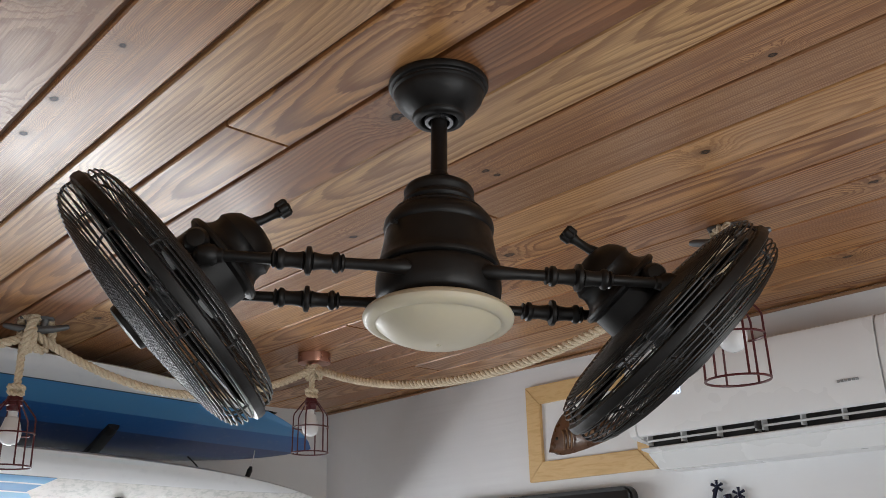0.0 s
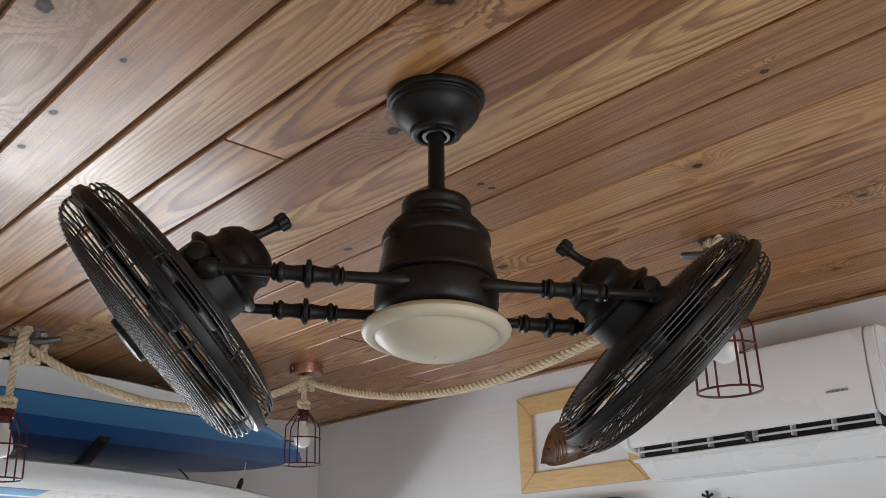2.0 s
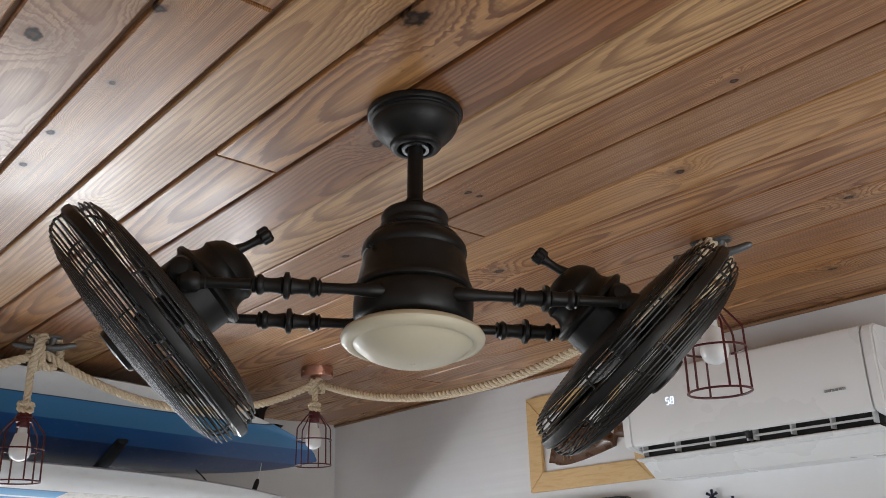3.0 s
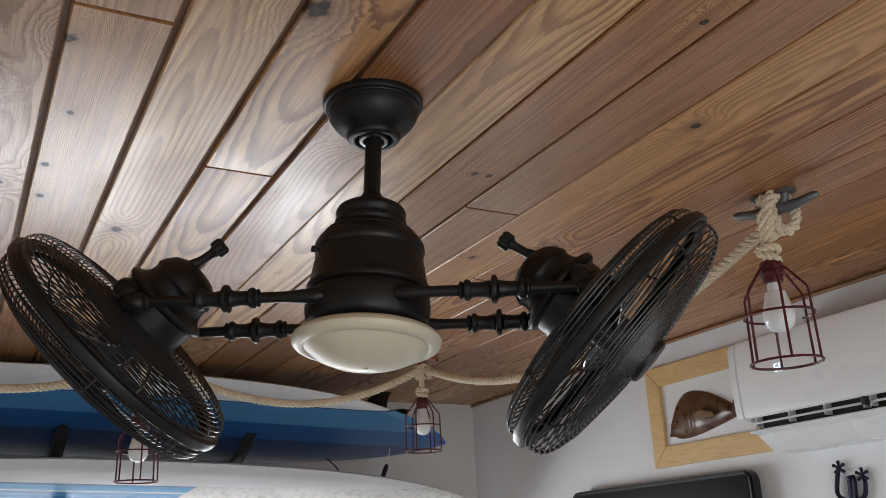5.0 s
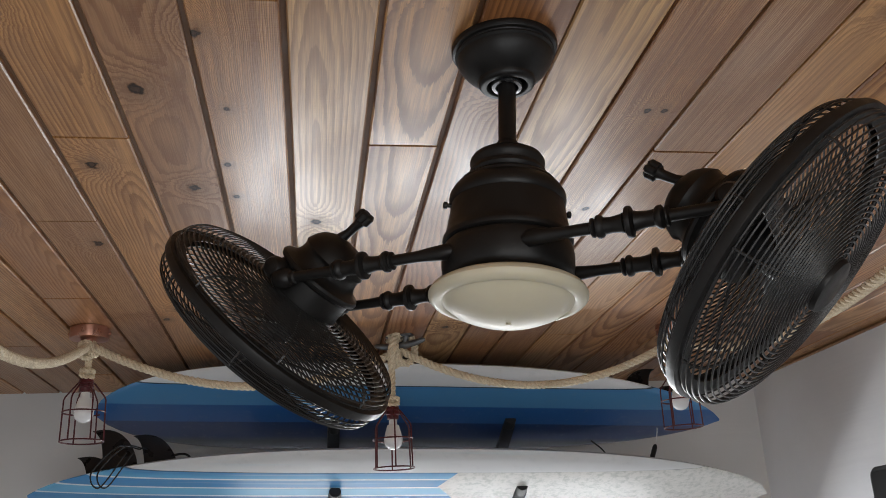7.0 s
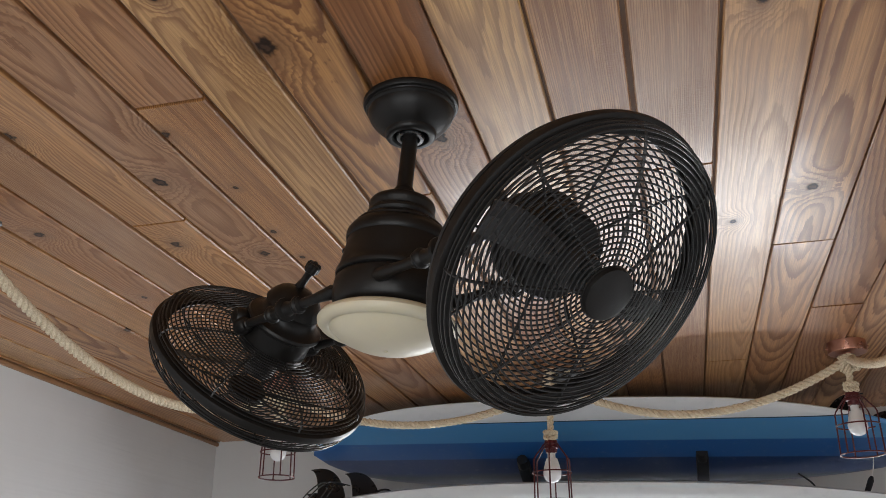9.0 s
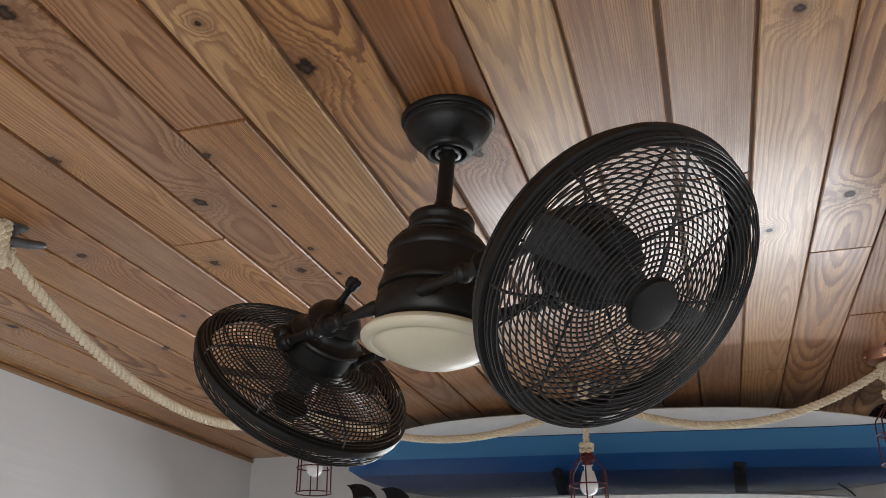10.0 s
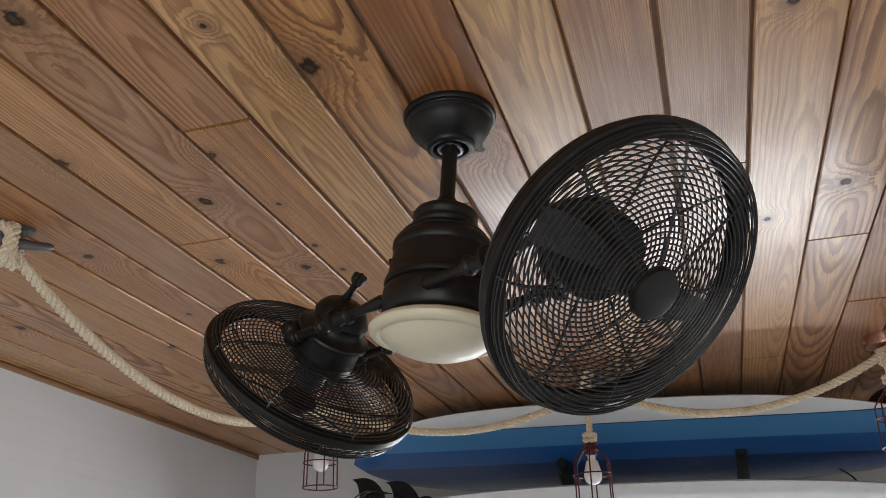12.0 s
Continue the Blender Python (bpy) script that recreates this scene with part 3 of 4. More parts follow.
def fan_head(thing, m):
    """Local +z faces the way it blows; -x is up."""
    g = Geo()
    g.lathe([(0.056, -0.030), (0.0595, -0.034), (0.0595, -0.080), (0.0615, -0.082), (0.0665, -0.085), (0.0675, -0.089), (0.0655, -0.093), (0.060, -0.095), (0.0535, -0.099), (0.0495, -0.106),
             (0.0480, -0.114), (0.0490, -0.119), (0.0505, -0.122), (0.0490, -0.126), (0.0455, -0.134), (0.038, -0.144), (0.026, -0.151), (0.012, -0.154), (0.002, -0.155)], 56)
    for sd in (1, -1):      # trunnion bosses at both sides
        g.lathe([(0.020, 0.030), (0.021, 0.052), (0.0185, 0.058), (0.0155, 0.061), (0.0165, 0.066), (0.0165, 0.076), (0.012, 0.082), (0.003, 0.084)], 24, pose(-0.018, 0, -0.068) @ Matrix.Rotation(radians(-90 * sd), 4, "X"))
    head = g.out("fan_head", M_BLACK, thing, "black caged fan head tilted downwards", m=m)
    # tilt knob with a crowned tip
    k = Geo().tube([(-0.020, 0, -0.128), (-0.018, 0, -0.146), (-0.013, 0, -0.165), (-0.010, 0, -0.182), (-0.009, 0, -0.190)], [0.014, 0.0095, 0.0065, 0.0068, 0.0095], 14)
    tip = Matrix.Translation((-0.009, 0, -0.190)) @ Matrix.Rotation(radians(-4), 4, "Y")
    for i in range(5):
        w = radians(72 * i)
        k.lathe([(0.003, 0.002), (0.0062, 0.0), (0.0066, -0.012), (0.0035, -0.016)], 10, tip @ pose(0.0072 * math.cos(w), 0.0072 * math.sin(w), 0))
    k.out("tilt_knob", M_BLACK, head)
    R = R_HEAD
    Geo().lathe([(R - 0.026, -0.0065), (R - 0.011, -0.0078), (R - 0.003, -0.0076), (R, -0.006), (R + 0.001, 0.0), (R, 0.006), (R - 0.003, 0.0076), (R - 0.011, 0.0078), (R - 0.025, 0.0065),
                 (R - 0.025, 0.0045), (R - 0.012, 0.003), (R - 0.010, 0.0), (R - 0.012, -0.003), (R - 0.025, -0.0045), (R - 0.026, -0.0065)], 96, cap=False).out("rim_band", M_BLACK, head)
    # wire grilles
    def grille(name, prof, n, ribs, first, twist):
        g = Geo()
        lens = [0.0]
        for p, q in zip(prof, prof[1:]):
            lens.append(lens[-1] + math.dist(p, q))
        def at(s):
            for j in range(len(prof) - 1):
                if s <= lens[j + 1] or j == len(prof) - 2:
                    w = (s - lens[j]) / (lens[j + 1] - lens[j])
                    return prof[j][0] + w * (prof[j + 1][0] - prof[j][0]), prof[j][1] + w * (prof[j + 1][1] - prof[j][1])
        for i in range(n):
            r, z = at(lens[-1] * i / (n - 1))
            g.tube(circle(r, z, 80), 0.00135, 5, True)
        for i in range(ribs):
            w0 = 2 * math.pi * (i + first) / ribs
            pts = []
            for j in range(15):
                r, z = at(lens[-1] * j / 14)
                w = w0 + twist * (j / 14)
                pts.append((r * math.cos(w), r * math.sin(w), z - math.copysign(0.0018, prof[-1][1])))
            g.tube(pts, 0.0020, 5)
        return g.out(name, M_WIRE, head)
    grille("front_grille", [(R - 0.007, 0.010), (R - 0.006, 0.021), (R - 0.012, 0.033), (R - 0.026, 0.041), (0.15, 0.048), (0.09, 0.055), (0.034, 0.059)], 26, 8, 0.3, 0.0)
    grille("rear_grille", [(R - 0.007, -0.010), (R - 0.007, -0.019), (R - 0.013, -0.028), (R - 0.026, -0.034), (0.15, -0.040), (0.10, -0.045), (0.061, -0.048)], 22, 8, 0.0, 0.0)
    Geo().lathe([(0.034, 0.056), (0.0345, 0.062), (0.033, 0.0665), (0.028, 0.0685), (0.004, 0.0695)], 40).out("front_cap", M_BLACK, head)
    Geo().lathe([(0.026, -0.03), (0.028, -0.02), (0.028, 0.01), (0.024, 0.02), (0.01, 0.024)], 32).out("blade_hub", M_BLADE, head)
    for i in range(2):
        w0 = radians(255 + 180 * i)
        vs, fs = [], []
        for j in range(9):
            s = j / 8
            r = 0.024 + 0.140 * s
            half = 0.010 + 0.015 * math.sin(math.pi * min(1, s * 0.62 + 0.1))
            for q in (-1, 0, 1):
                pitch = radians(34 - 16 * s)
                c = half * q
                x, y, z = r, c * math.cos(pitch) + 0.02 * s * s, c * math.sin(pitch) + 0.003 * (1 - q * q)
                vs.append((x * math.cos(w0) - y * math.sin(w0), x * math.sin(w0) + y * math.cos(w0), z))
        for j in range(8):
            for q in (0, 1):
                a = j * 3 + q
                fs.append((a, a + 1, a + 4, a + 3))
        o = len(vs)
        vs += [(x, y, z - 0.002) for x, y, z in vs]
        fs += [tuple(k + o for k in f[::-1]) for f in fs]
        rim = [0, 3, 6, 9, 12, 15, 18, 21, 24, 25, 26, 23, 20, 17, 14, 11, 8, 5, 2, 1]
        fs += [(rim[k], rim[(k + 1) % len(rim)], rim[(k + 1) % len(rim)] + o, rim[k] + o) for k in range(len(rim))]
        link_mesh("blade", vs, fs, M_BLADE, head)


# ---------------------------------------------------------------- ropes and pendants
ROPE_R = 0.0130


def rope_geo(g, pts, r=ROPE_R, pitch=0.052):
    """Three-strand laid rope along a smooth line."""
    pts = [Vector(p) for p in pts]
    fine = [pts[0]]
    for a, c in zip(pts, pts[1:]):
        n = max(1, int((c - a).length / 0.006))
        fine += [a.lerp(c, (i + 1) / n) for i in range(n)]
    run, ref = 0.0, None
    strands = [[], [], []]
    for i, p in enumerate(fine):
        d = (fine[min(i + 1, len(fine) - 1)] - fine[max(i - 1, 0)]).normalized()
        ref = d.orthogonal().normalized() if ref is None else (ref - d * ref.dot(d)).normalized()
        s = d.cross(ref)
        if i:
            run += (p - fine[i - 1]).length
        for k in range(3):
            w = 2 * math.pi * (run / pitch + k / 3)
            strands[k].append(p + (ref * math.cos(w) + s * math.sin(w)) * r * 0.56)
    for st in strands:
        g.tube(st, r * 0.50, 7)
    return g


def curve_through(pts, n=14):
    """Catmull-Rom through points."""
    pts = [Vector(p) for p in pts]
    ext = [pts[0] * 2 - pts[1]] + pts + [pts[-1] * 2 - pts[-2]]
    out = []
    for i in range(1, len(ext) - 2):
        a, c, d, e = ext[i - 1:i + 3]
        for j in range(n):
            t = j / n
            out.append(0.5 * (2 * c + (d - a) * t + (2 * a - 5 * c + 4 * d - e) * t * t + (3 * c - a - 3 * d + e) * t ** 3))
    return out + [pts[-1]]


def swag(a, c, sag, n=40):
    a, c = Vector(a), Vector(c)
    return [a.lerp(c, i / n) - Vector((0, 0, sag * 4 * (i / n) * (1 - i / n))) for i in range(n + 1)]


def cleat(at, az):
    """A galvanised dock cleat screwed under the ceiling, with a hitch of rope round it."""
    thing = empty("dock_cleat", pose(at[0], at[1], CEIL, 0, 0, az), label="galvanised steel dock cleat screwed to the plank ceiling", category="cleat", group="cleats on the ceiling")
    Geo().extrude([(-0.045, -0.012), (-0.03, -0.018), (0.03, -0.018), (0.045, -0.012), (0.045, 0.012), (0.03, 0.018), (-0.03, 0.018), (-0.045, 0.012)], -0.008, 0.0, 0.002).out("base_plate", M_GALV, thing)
    for s in (1, -1):
        Geo().tube([(0.022 * s, 0, -0.004), (0.021 * s, 0, -0.018), (0.018 * s, 0, -0.030)], [0.011, 0.009, 0.010], 12).out("foot", M_GALV, thing)
    Geo().tube([(-0.088, 0, -0.026), (-0.08, 0, -0.027), (-0.05, 0, -0.033), (-0.02, 0, -0.036), (0.02, 0, -0.036), (0.05, 0, -0.033), (0.08, 0, -0.027), (0.088, 0, -0.026)],
               [0.005, 0.0085, 0.010, 0.012, 0.012, 0.010, 0.0085, 0.005], 14).out("horn_bar", M_GALV, thing)
    return thing


def hitch(at, az, size=1.0):
    """Rope loops round a cleat."""
    g = Geo()
    for k, (dx, tilt, rr) in enumerate(((-0.014, 35, 0.030), (0.012, -38, 0.030), (0.0, 8, 0.034))):
        ring = [(rr * 0.75 * math.sin(w), 0, rr * math.cos(w)) for w in [2 * math.pi * i / 24 for i in range(25)]]
        m = pose(at[0], at[1], CEIL - 0.045, 0, 0, az) @ Matrix.Scale(size, 4) @ pose(dx, 0, 0, 0, 0, 90 + tilt) @ pose(0, 0.004 * k, 0, 12 * (k - 1), 0, 0)
        rope_geo(g, [m @ Vector(p) for p in ring], 0.0128, 0.052)
    ob = g.out("rope_hitch", M_ROPE)
    return tagged(ob, "thick natural rope tied in a hitch round a steel cleat", "rope knot", "rope hitches")


def rose(at):
    thing = empty("ceiling_rose", pose(at[0], at[1], CEIL), label="round copper ceiling rose for a rope pendant", category="ceiling rose", group="copper ceiling roses")
    Geo().lathe([(0.054, 0.0), (0.0555, -0.001), (0.0555, -0.030), (0.0545, -0.033), (0.051, -0.034), (0.012, -0.034), (0.011, -0.042), (0.004, -0.043)], 48).out("cup", M_COPPER, thing)
    for s in (1, -1):
        Geo().lathe([(0.0045, 0), (0.0045, 0.003), (0.003, 0.005), (0.001, 0.0055)], 12, pose(0, 0, -0.017) @ Matrix.Rotation(radians(90 * s), 4, "Y") @ pose(0, 0, 0.0552)).out("screw", M_COPPER, thing)
    return thing


def whipping(at, z, rr=0.022):
    """A lumpy knot of rope."""
    g = Geo()
    for k in range(3):
        ring = [(rr * math.cos(w), rr * math.sin(w), 0.010 * math.sin(2 * w + k)) for w in [2 * math.pi * i / 20 for i in range(21)]]
        m = pose(at[0], at[1], z + 0.012 * (k - 1), 24 * (k - 1), 18 - 20 * k, 50 * k)
        rope_geo(g, [m @ Vector(p) for p in ring], 0.0085, 0.04)
    return g


def pendant(at, top, label, group="caged rope pendants", lean=0, size=1.0):
    """A rope pendant with a dark red wire cage; top: height of the socket's top."""
    thing = empty("cage_pendant", pose(at[0], at[1], top, 0, 0, lean) @ Matrix.Scale(size, 4), label=label, category="pendant lamp", group=group)
    g = Geo()
    drop = (CEIL - 0.045 - top) / size
    rope_geo(g, [(0, 0, drop), (0.002, 0.001, drop * 0.5), (0, 0, 0.005)], 0.0115, 0.05)
    for k in range(2):
        ring = [(0.017 * math.cos(w), 0.017 * math.sin(w), 0.006 * math.sin(w)) for w in [2 * math.pi * i / 20 for i in range(21)]]
        rope_geo(g, [pose(0, 0, 0.012 + 0.014 * k, 14 - 28 * k, 0, 70 * k) @ Vector(p) for p in ring], 0.009, 0.04)
    g.out("suspension_rope", M_ROPE, thing, "natural rope knotted above the socket")
    Geo().lathe([(0.010, 0.004), (0.020, 0.0), (0.022, -0.004), (0.022, -0.020), (0.024, -0.022), (0.024, -0.027), (0.020, -0.030), (0.019, -0.042), (0.012, -0.044)], 32).out("socket_cap", M_RED, thing)
    cage = Geo().tube(circle(0.066, -0.20, 40), 0.0026, 6, True).out("wire_cage", M_RED, thing, "dark red wire cage")
    for i in range(6):
        w = 2 * math.pi * (i + 0.5) / 6
        Geo().tube([(r * math.cos(w), r * math.sin(w), z) for r, z in ((0.022, -0.012), (0.028, -0.017), (0.060, -0.058), (0.064, -0.068), (0.066, -0.20))], 0.0026, 6).out("cage_bar", M_RED, cage)
    Geo().tube(circle(0.023, -0.013, 32), 0.003, 6, True).out("neck_ring", M_RED, cage)
    Geo().tube([(0.0655 * math.cos(w), 0.0655 * math.sin(w), -0.108) for w in [radians(20 + 320 * q / 36) for q in range(37)]], 0.0026, 6).out("middle_ring", M_RED, cage)
    bulb = Geo().lathe([(0.0125, -0.036), (0.0135, -0.060), (0.019, -0.062), (0.0255, -0.085), (0.0275, -0.092)], 32, cap=False).out("bulb_collar", M_BULBBASE, thing, "white plastic bulb collar")
    Geo().lathe([(0.0275, -0.092), (0.0305, -0.104), (0.0300, -0.116), (0.0255, -0.129), (0.017, -0.137), (0.006, -0.141), (0.001, -0.1415)], 32, cap=False).out("bulb_globe", M_BULB, bulb, "unlit frosted globe")
    return thing


ROSE_NE, ROSE_NW = (0.955, 1.640), (-0.855, 1.610)
CLEAT_E, CLEAT_N, CLEAT_W = (0.972, 0.070), (0.070, 1.735), (-0.900, 0.145)


def ropes():
    z = CEIL - 0.05
    for a, c, sag in ((ROSE_NE, CLEAT_E, 0.155), (ROSE_NE, CLEAT_N, 0.13), (CLEAT_N, ROSE_NW, 0.12), (ROSE_NW, CLEAT_W, 0.18)):
        pts = swag((*a, z), (*c, z), sag)
        tagged(rope_geo(Geo(), pts).out("rope_swag", M_ROPE), "thick twisted natural rope swagged under the plank ceiling", "rope", "rope swags")
    for at in (ROSE_NE, ROSE_NW):
        rose(at)
        tagged(whipping(at, CEIL - 0.062).out("rope_knot", M_ROPE), "natural rope knot under a copper ceiling rose", "rope knot", "rope knots under the roses")
    for at, az in ((CLEAT_E, -70), (CLEAT_N, -30), (CLEAT_W, 60)):
        cleat(at, az)
        hitch(at, az, 1.65 if at == CLEAT_N else 1.25)
    pendant((0.947, 1.640), 2.298, "dark red caged pendant on rope near the room corner", lean=10, size=0.90)
    pendant((-0.860, 1.640), 2.305, "dark red caged pendant on rope beside the board fins", lean=35, size=0.90)
    pendant((0.936, 0.075), 2.300, "dark red caged pendant on rope before the air conditioner", lean=20)
    pendant((0.042, 1.745), 2.222, "dark red caged pendant on long rope before the surfboards", lean=0, size=0.95)


# ---------------------------------------------------------------- surfboards
def surfboard(name, length, width, thick, mat, m, rocker, label, tail_at=1, blunt=2.6):
    """Outline along x, width along y, deck down (-z). tail_at: the end at which the fins are."""
    thing = empty(name, m, label=label, category="surfboard", group="surfboards on the wall")
    nx, ny = 64, 20
    vs, fs = [], []
    for i in range(nx + 1):
        s = -1 + 2 * i / nx
        q = abs(s)
        half = width / 2 * max(0.0, 1 - q ** (blunt if s < 0 else 2.6)) ** (0.62 if s * tail_at < 0 else 0.72)
        half = max(half, 0.006)
        th = thick * max(0.10, 1 - q ** 3)
        zc = -rocker * q ** 2.4
        for j in range(ny):
            w = 2 * math.pi * j / ny
            c, sn = math.cos(w), math.sin(w)
            y = half * math.copysign(abs(c) ** 0.75, c)
            zz = zc + th / 2 * math.copysign(abs(sn) ** 0.9, sn)
            vs.append((s * length / 2, y, zz))
    for i in range(nx):
        for j in range(ny):
            k = (j + 1) % ny
            fs.append((i * ny + j, (i + 1) * ny + j, (i + 1) * ny + k, i * ny + k))
    fs.append(tuple(range(ny)))
    fs.append(tuple(nx * ny + j for j in range(ny))[::-1])
    link_mesh("board_body", vs, fs, mat, thing)
    return thing


def fin(parent, x, y, z, h, base, rake, cant, turn):
    """A swept black fin standing on the board's underside."""
    outline = []
    for i in range(13):
        s = i / 12
        outline.append((base * (0.5 - 0.15 * s) - rake * s ** 1.5 - base * 0.25 * s * s, h * math.sin(s * math.pi / 2)))
    for i in range(1, 13):
        s = 1 - i / 12
        outline.append((-base * 0.5 - rake * s ** 1.2 * 0.75 + base * 0.25 * s * (1 - s), h * math.sin(s * math.pi / 2) * 0.97))
    Geo().extrude(outline, -0.004, 0.004, 0.0015, m=pose(x, y, z, 90 + cant, 0, turn)).out("fin", M_FIN, parent, "black swept fin")


def boards():
    up = surfboard("surfboard", 2.29, 0.56, 0.068, M_BOARD_UP, pose(0.185, 2.215, 2.292, -23, 2.0, 0), 0.035, "white-railed blue banded surfboard resting high on wall racks", blunt=4.5)
    for x, y, t in ((0.80, -0.10, 170), (0.80, 0.12, 190), (0.93, 0.0, 180)):
        fin(up, x, y, 0.015, 0.10, 0.10, 0.06, 0, t)
    low = surfboard("surfboard", 2.62, 0.58, 0.072, M_BOARD_LOW, pose(0.16, 2.20, 1.997, -23, 1.8, 0), 0.012, "white surfboard with streaked blue panel on lower wall racks", tail_at=-1)
    for x, y, t in ((-1.00, -0.13, 0), (-0.87, -0.10, 0), (-1.08, 0.05, 0)):
        fin(low, x, y, 0.015, 0.150, 0.115, 0.085, 0, t)
    # leash loop and cords on the lower board
    g = Geo().tube(curve_through([(-0.88, -0.06, 0.03), (-0.86, -0.08, 0.085), (-0.80, -0.09, 0.095), (-0.77, -0.07, 0.06), (-0.78, -0.06, 0.03)]), 0.004, 8)
    g.out("leash_loop", M_RUBBER, low, "black rubber leash loop")
    for dx in (0.0, 0.02):
        Geo().tube(curve_through([(-0.93 + dx, -0.20, 0.05), (-0.98 + dx, -0.30, 0.0), (-1.04 + dx, -0.315, -0.10), (-1.01 + dx, -0.30, -0.14), (-0.95 + dx, -0.30, -0.02)]), 0.0025, 6).out("leash_cord", M_RUBBER, low, "thin black leash cord")
    # cord with a black swivel hanging from the upper board's end
    g = Geo().tube(curve_through([(0.90, 0.02, -0.06), (0.895, 0.03, -0.09), (0.885, 0.04, -0.125)]), 0.0018, 6)
    g.out("leash_string", M_MAT, up, "thin white leash string")
    Geo().tube([(0.885, 0.04, -0.122), (0.880, 0.042, -0.135), (0.862, 0.05, -0.175)], [0.006, 0.010, 0.009], 10).out("leash_swivel", M_RUBBER, up, "black rubber leash swivel")
    Geo().tube(curve_through([(0.66, 0.10, -0.07), (0.70, 0.11, -0.10), (0.72, 0.12, -0.13)]), 0.003, 6).out("leash_string", M_RUBBER, up, "short black cord end")
    for z in (2.292, 1.997):
        for x in (-0.13, 0.52):
            rack = empty("board_rack", pose(x, ROOM_N, z - 0.10), label="dark steel wall arm tilted up under a surfboard", category="wall rack", group="surfboard wall racks")
            Geo().box(-0.025, 0.025, -0.012, 0, -0.19, 0.0, 0.003).out("back_plate", M_RACK, rack)
            reach = 0.38 if z > 2.1 else 0.50
            Geo().box(-0.022, 0.022, -reach, 0.0, -0.016, 0.016, 0.006, m=pose(0, -0.005, -0.105, -23, 0, 0)).out("arm", M_RACK, rack)
            Geo().lathe([(0.004, -0.02), (0.020, -0.017), (0.022, 0.0), (0.020, 0.03), (0.004, 0.032)], 20, pose(0, -0.007 - 0.92 * reach, 0.39 * reach - 0.107, 67, 0, 0)).out("end_stop", M_RUBBER, rack, "black rubber end stop")


# ---------------------------------------------------------------- east wall things
def air_conditioner():
    y0, y1, zt, zb, d = -0.03, 0.765, 2.325, 2.015, 0.20
    thing = empty("air_conditioner", pose(ROOM_E, 0, 0), label="white wall-mounted split air conditioner with open flap", category="air conditioner")
    # side outline in (depth, z): the front bows a little, the mouth is cut from the lower front
    full = [(0.0, zt), (-0.170, zt), (-0.190, zt - 0.008), (-0.199, zt - 0.025), (-0.203, 2.22), (-0.200, 2.125), (-0.196, 2.108), (-0.180, 2.100), (-0.095, 2.088), (-0.070, 2.040), (0.0, 2.035)]
    front = [(0.0, zt), (-0.175, zt), (-0.192, zt - 0.006), (-0.199, zt - 0.020), (-0.203, 2.22), (-0.200, 2.125), (-0.196, 2.108), (-0.188, 2.104), (-0.10, 2.150), (-0.06, 2.09), (-0.150, 2.066), (-0.155, 2.058), (-0.10, zb), (0.0, zb)]
    prof = [(x, z) for x, z in front]
    Geo().extrude(prof, 0.034, y1 - y0 - 0.034, 0.0, m=Matrix(((1, 0, 0, 0), (0, 0, -1, y1), (0, 1, 0, 0), (0, 0, 0, 1)))).out("body", M_AC, thing)
    for a, c in ((0.0, 0.032), (y1 - y0 - 0.032, y1 - y0)):
        Geo().extrude(full, a, c, 0.005, m=Matrix(((1, 0, 0, 0), (0, 0, -1, y1), (0, 1, 0, 0), (0, 0, 0, 1))), seg=3).out("end_cheek", M_AC, thing)
    g = Geo().box(-0.15, -0.02, y0 + 0.03, y1 - 0.035, 2.075, 2.135)
    g.out("dark_outlet", M_DARK, thing, "dark air outlet cavity")
    for a, c in ((y0 + 0.045, 0.345), (0.365, y1 - 0.05)):
        Geo().box(-0.178, -0.172, a, c, 2.088, 2.094, 0.0015).out("guide_bar", M_AC2, thing)
        n = 3
        for i in range(n + 1):
            y = a + (c - a) * i / n
            Geo().box(-0.176, -0.12, y - 0.002, y + 0.002, 2.080, 2.112).out("guide_vane", M_AC2, thing)
    Geo().box(-0.19, -0.15, 0.348, 0.362, 2.085, 2.115, 0.003).out("flap_motor", M_DARK, thing)
    # open flap below the mouth
    Geo().extrude([(0, 0), (-0.085, 0.012), (-0.09, 0.015), (-0.086, 0.019), (0, 0.008)], y0 + 0.03, y1 - 0.03, 0.0015,
                  m=Matrix(((1, 0, 0, -0.098), (0, 0, 1, 0), (0, 1, 0, 2.054), (0, 0, 0, 1)))).out("flap", M_AC, thing)
    # lit temperature digits: 5 and 8 in seven bars
    for k, segs in enumerate(("acdfg", "abcdefg")):
        o = 0.590 - 0.016 * k
        bars = {"a": (0, 0.010), "g": (0, 0), "d": (0, -0.010), "f": (0.005, 0.005), "b": (-0.005, 0.005), "e": (0.005, -0.005), "c": (-0.005, -0.005)}
        for s in segs:
            dy, dz = bars[s]
            w, h = (0.0042, 0.0009) if s in "agd" else (0.0009, 0.0042)
            Geo().box(-0.2045, -0.2025, o + dy - w, o + dy + w, 2.222 + dz - h, 2.222 + dz + h).out("display_bar", M_LED, thing, "lit white display digit stroke")
    for i in range(6):
        Geo().box(-0.2055, -0.2015, 0.06 + 0.0095 * i, 0.066 + 0.0095 * i, 2.166, 2.172).out("maker_mark", M_MARK, thing, "small grey printed mark")
    return thing


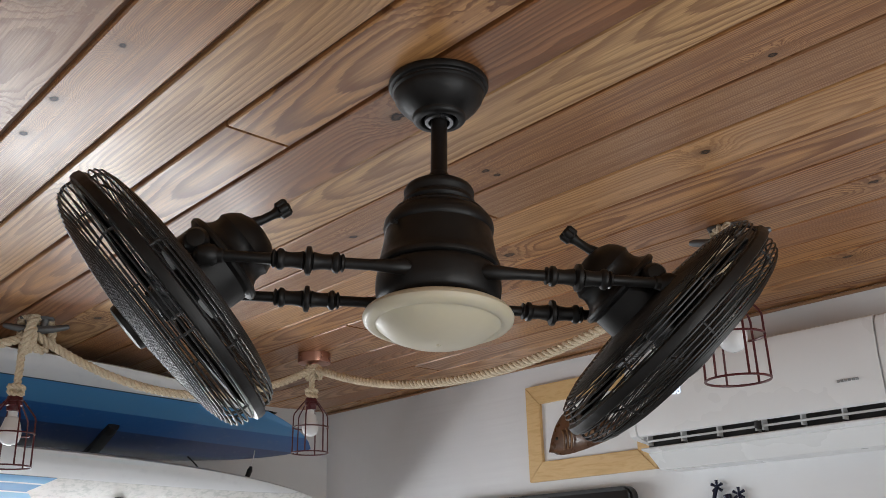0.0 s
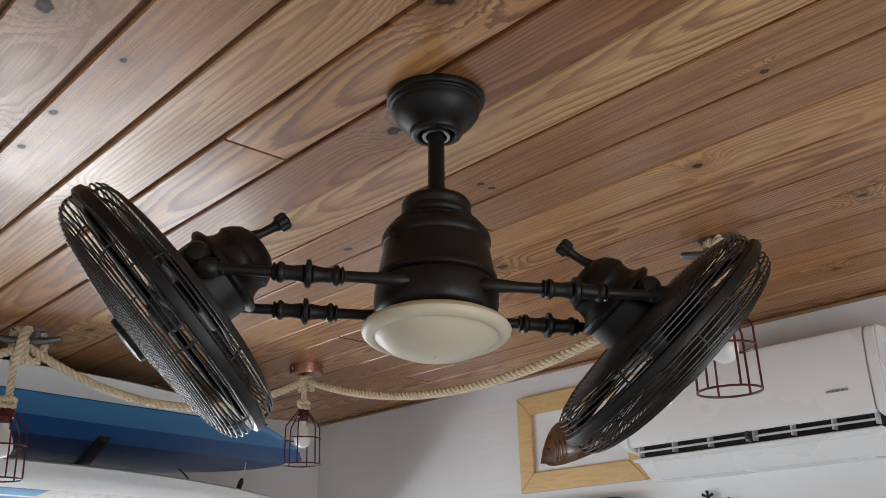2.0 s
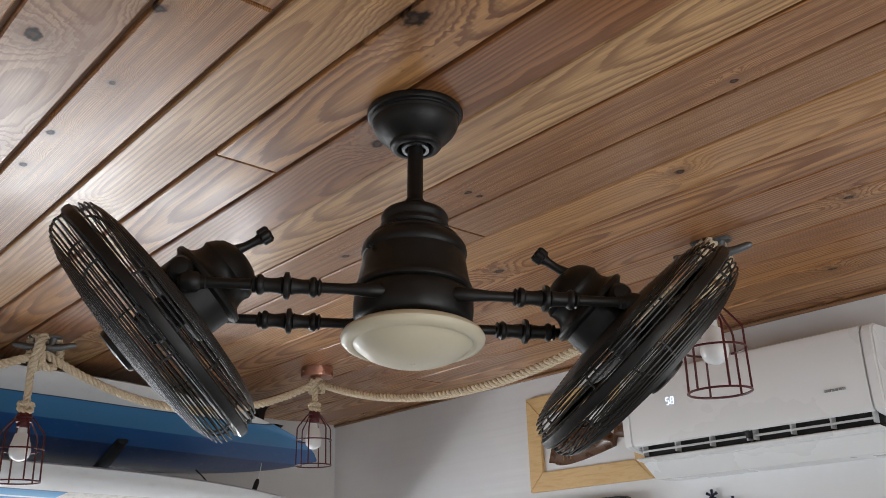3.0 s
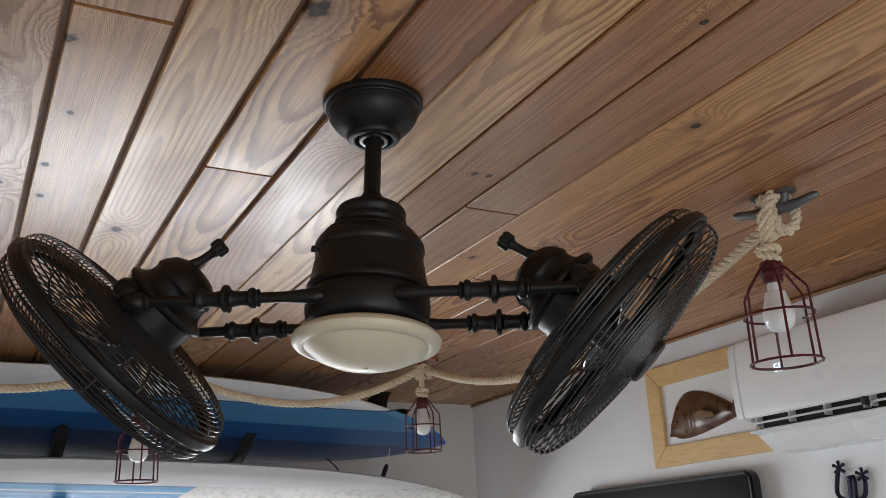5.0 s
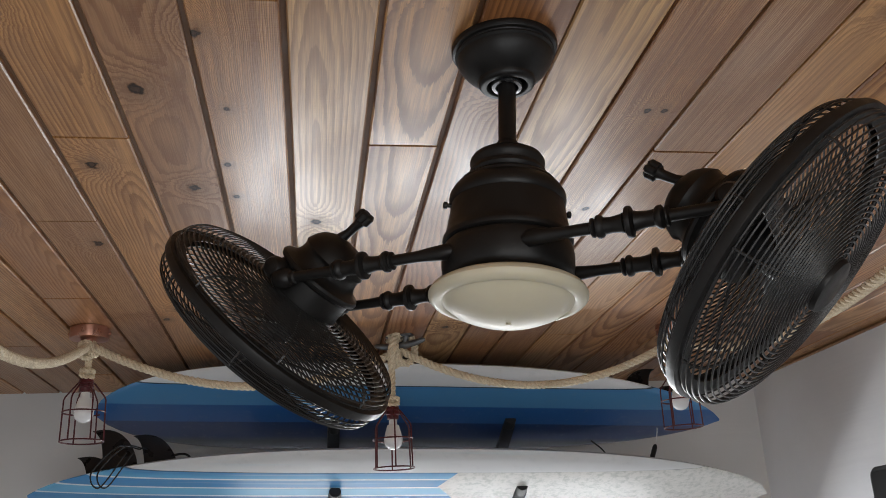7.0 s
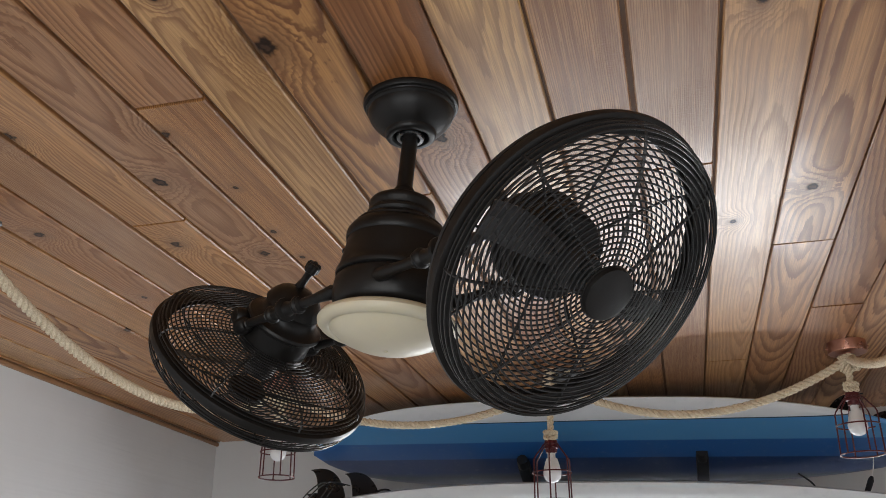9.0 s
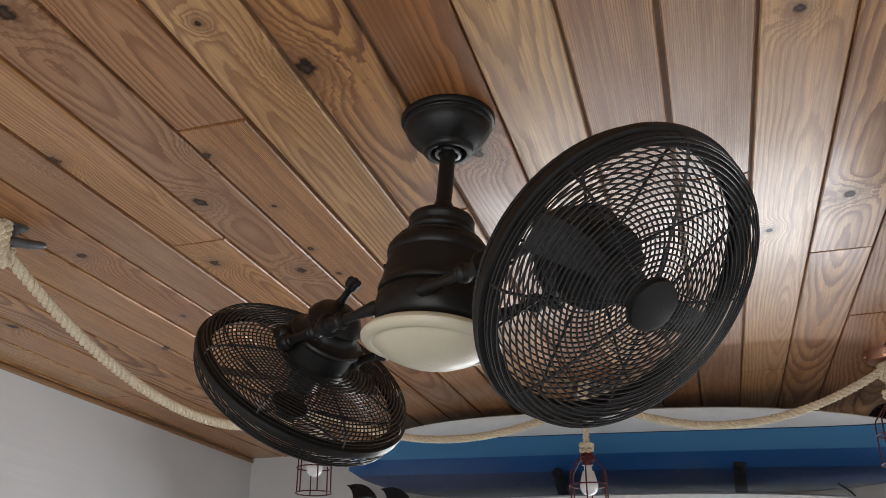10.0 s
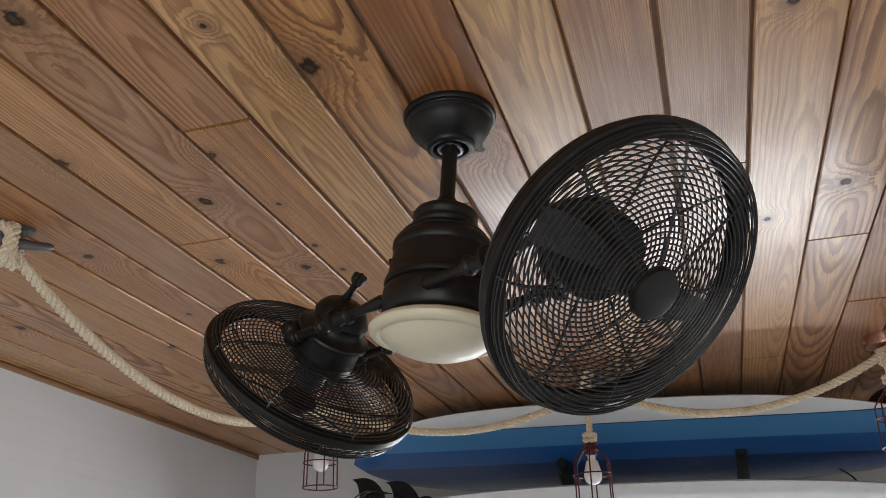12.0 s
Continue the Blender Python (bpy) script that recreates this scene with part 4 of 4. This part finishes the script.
def picture():
    y0, y1, z0, z1, w, d = 0.80, 1.335, 2.031, 2.366, 0.066, 0.020
    thing = empty("picture_frame", pose(ROOM_E, 0, 0), label="raw knotty pine picture frame around white board", category="picture frame")
    def bar(q):   # mitred bar from four (y, z) corners
        m = Matrix(((0, 0, -1, 0), (1, 0, 0, 0), (0, 1, 0, 0), (0, 0, 0, 1)))
        Geo().extrude(q, 0, d, 0.002, m=m).out("frame_bar", M_FRAME, thing)
    bar([(y0, z0), (y1, z0), (y1 - w, z0 + w), (y0 + w, z0 + w)])
    bar([(y1, z0), (y1, z1), (y1 - w, z1 - w), (y1 - w, z0 + w)])
    bar([(y1, z1), (y0, z1), (y0 + w, z1 - w), (y1 - w, z1 - w)])
    bar([(y0, z1), (y0, z0), (y0 + w, z0 + w), (y0 + w, z1 - w)])
    Geo().box(-0.008, -0.002, y0 + w - 0.004, y1 - w + 0.004, z0 + w - 0.004, z1 - w + 0.004).out("backing_board", M_MAT, thing, "plain white board behind the fish")
    # carved fish: relief swelling from its outline
    fish = empty("wooden_fish", pose(ROOM_E - 0.008, 1.022, 2.150, -5, 0, 0), label="carved brown wooden fish mounted inside the pine frame", category="wall carving")
    vs, fs = [], []
    nx, ny = 36, 10
    def outline(s):      # s from 0 (mouth) to 1 (tail): lower and upper edge
        if s < 0.72:
            b = math.sin(math.pi * (s / 0.80) ** 0.56)
            return -0.018 * b, 0.128 * b ** 0.9
        k = (s - 0.72) / 0.28
        return 0.022 - 0.050 * k ** 1.4, 0.056 + 0.060 * k ** 1.3
    for i in range(nx + 1):
        s = i / nx
        lo, hi = outline(s)
        for j in range(ny + 1):
            w = j / ny
            bulge = 0.028 * (4 * w * (1 - w)) ** 0.6 * (1 - 0.75 * s) + 0.002
            bulge += 0.0025 * math.sin(18 * s + 5 * w) * (s < 0.7)
            vs.append((-bulge, 0.20 - 0.40 * s, lo + (hi - lo) * w - 0.010 * (1 - s)))
    for i in range(nx):
        for j in range(ny):
            a = i * (ny + 1) + j
            fs.append((a, a + 1, a + ny + 2, a + ny + 1))
    o = len(vs)
    vs += [(0, y, z) for _, y, z in vs]
    ring = [i * (ny + 1) for i in range(nx + 1)] + [nx * (ny + 1) + j for j in range(1, ny + 1)] + [i * (ny + 1) + ny for i in range(nx - 1, -1, -1)] + list(range(ny - 1, 0, -1))
    fs += [(ring[k], ring[(k + 1) % len(ring)], ring[(k + 1) % len(ring)] + o, ring[k] + o) for k in range(len(ring))]
    link_mesh("fish_body", vs, fs, M_FISH, fish)
    Geo().extrude([(0.0, 0.0), (0.05, -0.018), (0.10, -0.022), (0.09, -0.006), (0.04, 0.012)], 0, 0.008, 0.002, m=Matrix(((0, 0, -1, -0.028), (-1, 0, 0, 0.08), (0, 1, 0, 0.030), (0, 0, 0, 1)))).out("side_fin", M_FISH2, fish, "paler carved side fin")
    for k in range(3):      # carved gill ridges behind the mouth
        Geo().tube(curve_through([(-0.020, 0.140 - 0.016 * k, -0.012), (-0.029, 0.128 - 0.017 * k, 0.012), (-0.031, 0.126 - 0.018 * k, 0.034), (-0.027, 0.134 - 0.020 * k, 0.056)]), 0.0028, 6).out("gill_ridge", M_FISH2, fish, "paler carved gill ridge")
    Geo().lathe([(0.006, 0), (0.006, 0.003), (0.003, 0.005), (0.001, 0.0055)], 14, pose(-0.024, 0.162, 0.030, 0, -90, 0)).out("eye", M_DARK, fish)


def television():
    y0, y1, z0, z1 = 0.875, 1.78, 1.45, 1.985
    thing = empty("television", pose(ROOM_E, 0, 0), label="black flat television with rounded corners on the wall", category="television")
    r, out = 0.035, []
    for cy, cz, a0 in ((y1 - r, z1 - r, 0), (y0 + r, z1 - r, 90), (y0 + r, z0 + r, 180), (y1 - r, z0 + r, 270)):
        for i in range(7):
            w = radians(a0 + 15 * i)
            out.append((cy + r * math.cos(w), cz + r * math.sin(w)))
    m = Matrix(((0, 0, -1, 0), (1, 0, 0, 0), (0, 1, 0, 0), (0, 0, 0, 1)))
    Geo().extrude(out, 0.02, 0.06, 0.006, m=m).out("casing", M_TV, thing)
    Geo().box(-0.062, -0.058, y0 + 0.014, y1 - 0.014, z0 + 0.02, z1 - 0.014, 0.0015).out("screen", M_TV, thing, "dark switched-off screen")
    Geo().box(-0.02, 0.0, 1.2, 1.5, 1.6, 1.85, 0.003).out("wall_bracket", M_RACK, thing)


def gecko():
    """Painted metal wall lizard of which the forefeet show."""
    thing = empty("wall_gecko", pose(ROOM_E - 0.012, 0.585, 1.90), label="dark blue painted metal gecko ornament on the wall", category="wall ornament")
    Geo().tube(curve_through([(0, 0.03, -0.18), (0, 0.0, -0.10), (0, -0.01, -0.02), (0, -0.015, 0.02), (0, -0.012, 0.035)]), 0.012, 10).out("body", M_BLUEART, thing)
    for pts in ([(0, 0.0, -0.03), (0, 0.035, -0.01), (0, 0.030, 0.03), (0, 0.018, 0.060)], [(0, -0.01, -0.03), (0, -0.045, -0.02), (0, -0.055, 0.01), (0, -0.05, 0.035)]):
        leg = Geo().tube(curve_through(pts), 0.006, 8).out("leg", M_BLUEART, thing)
        for k in range(5):
            w = radians(-130 + 65 * k + 90)
            x, y, z = pts[-1]
            Geo().tube([(x, y, z), (x, y + 0.019 * math.cos(w), z + 0.019 * math.sin(w))], [0.0025, 0.005], 8).out("toe", M_BLUEART, leg)


walls()
ceiling()
fan()
ropes()
boards()
air_conditioner()
picture()
television()
gecko()
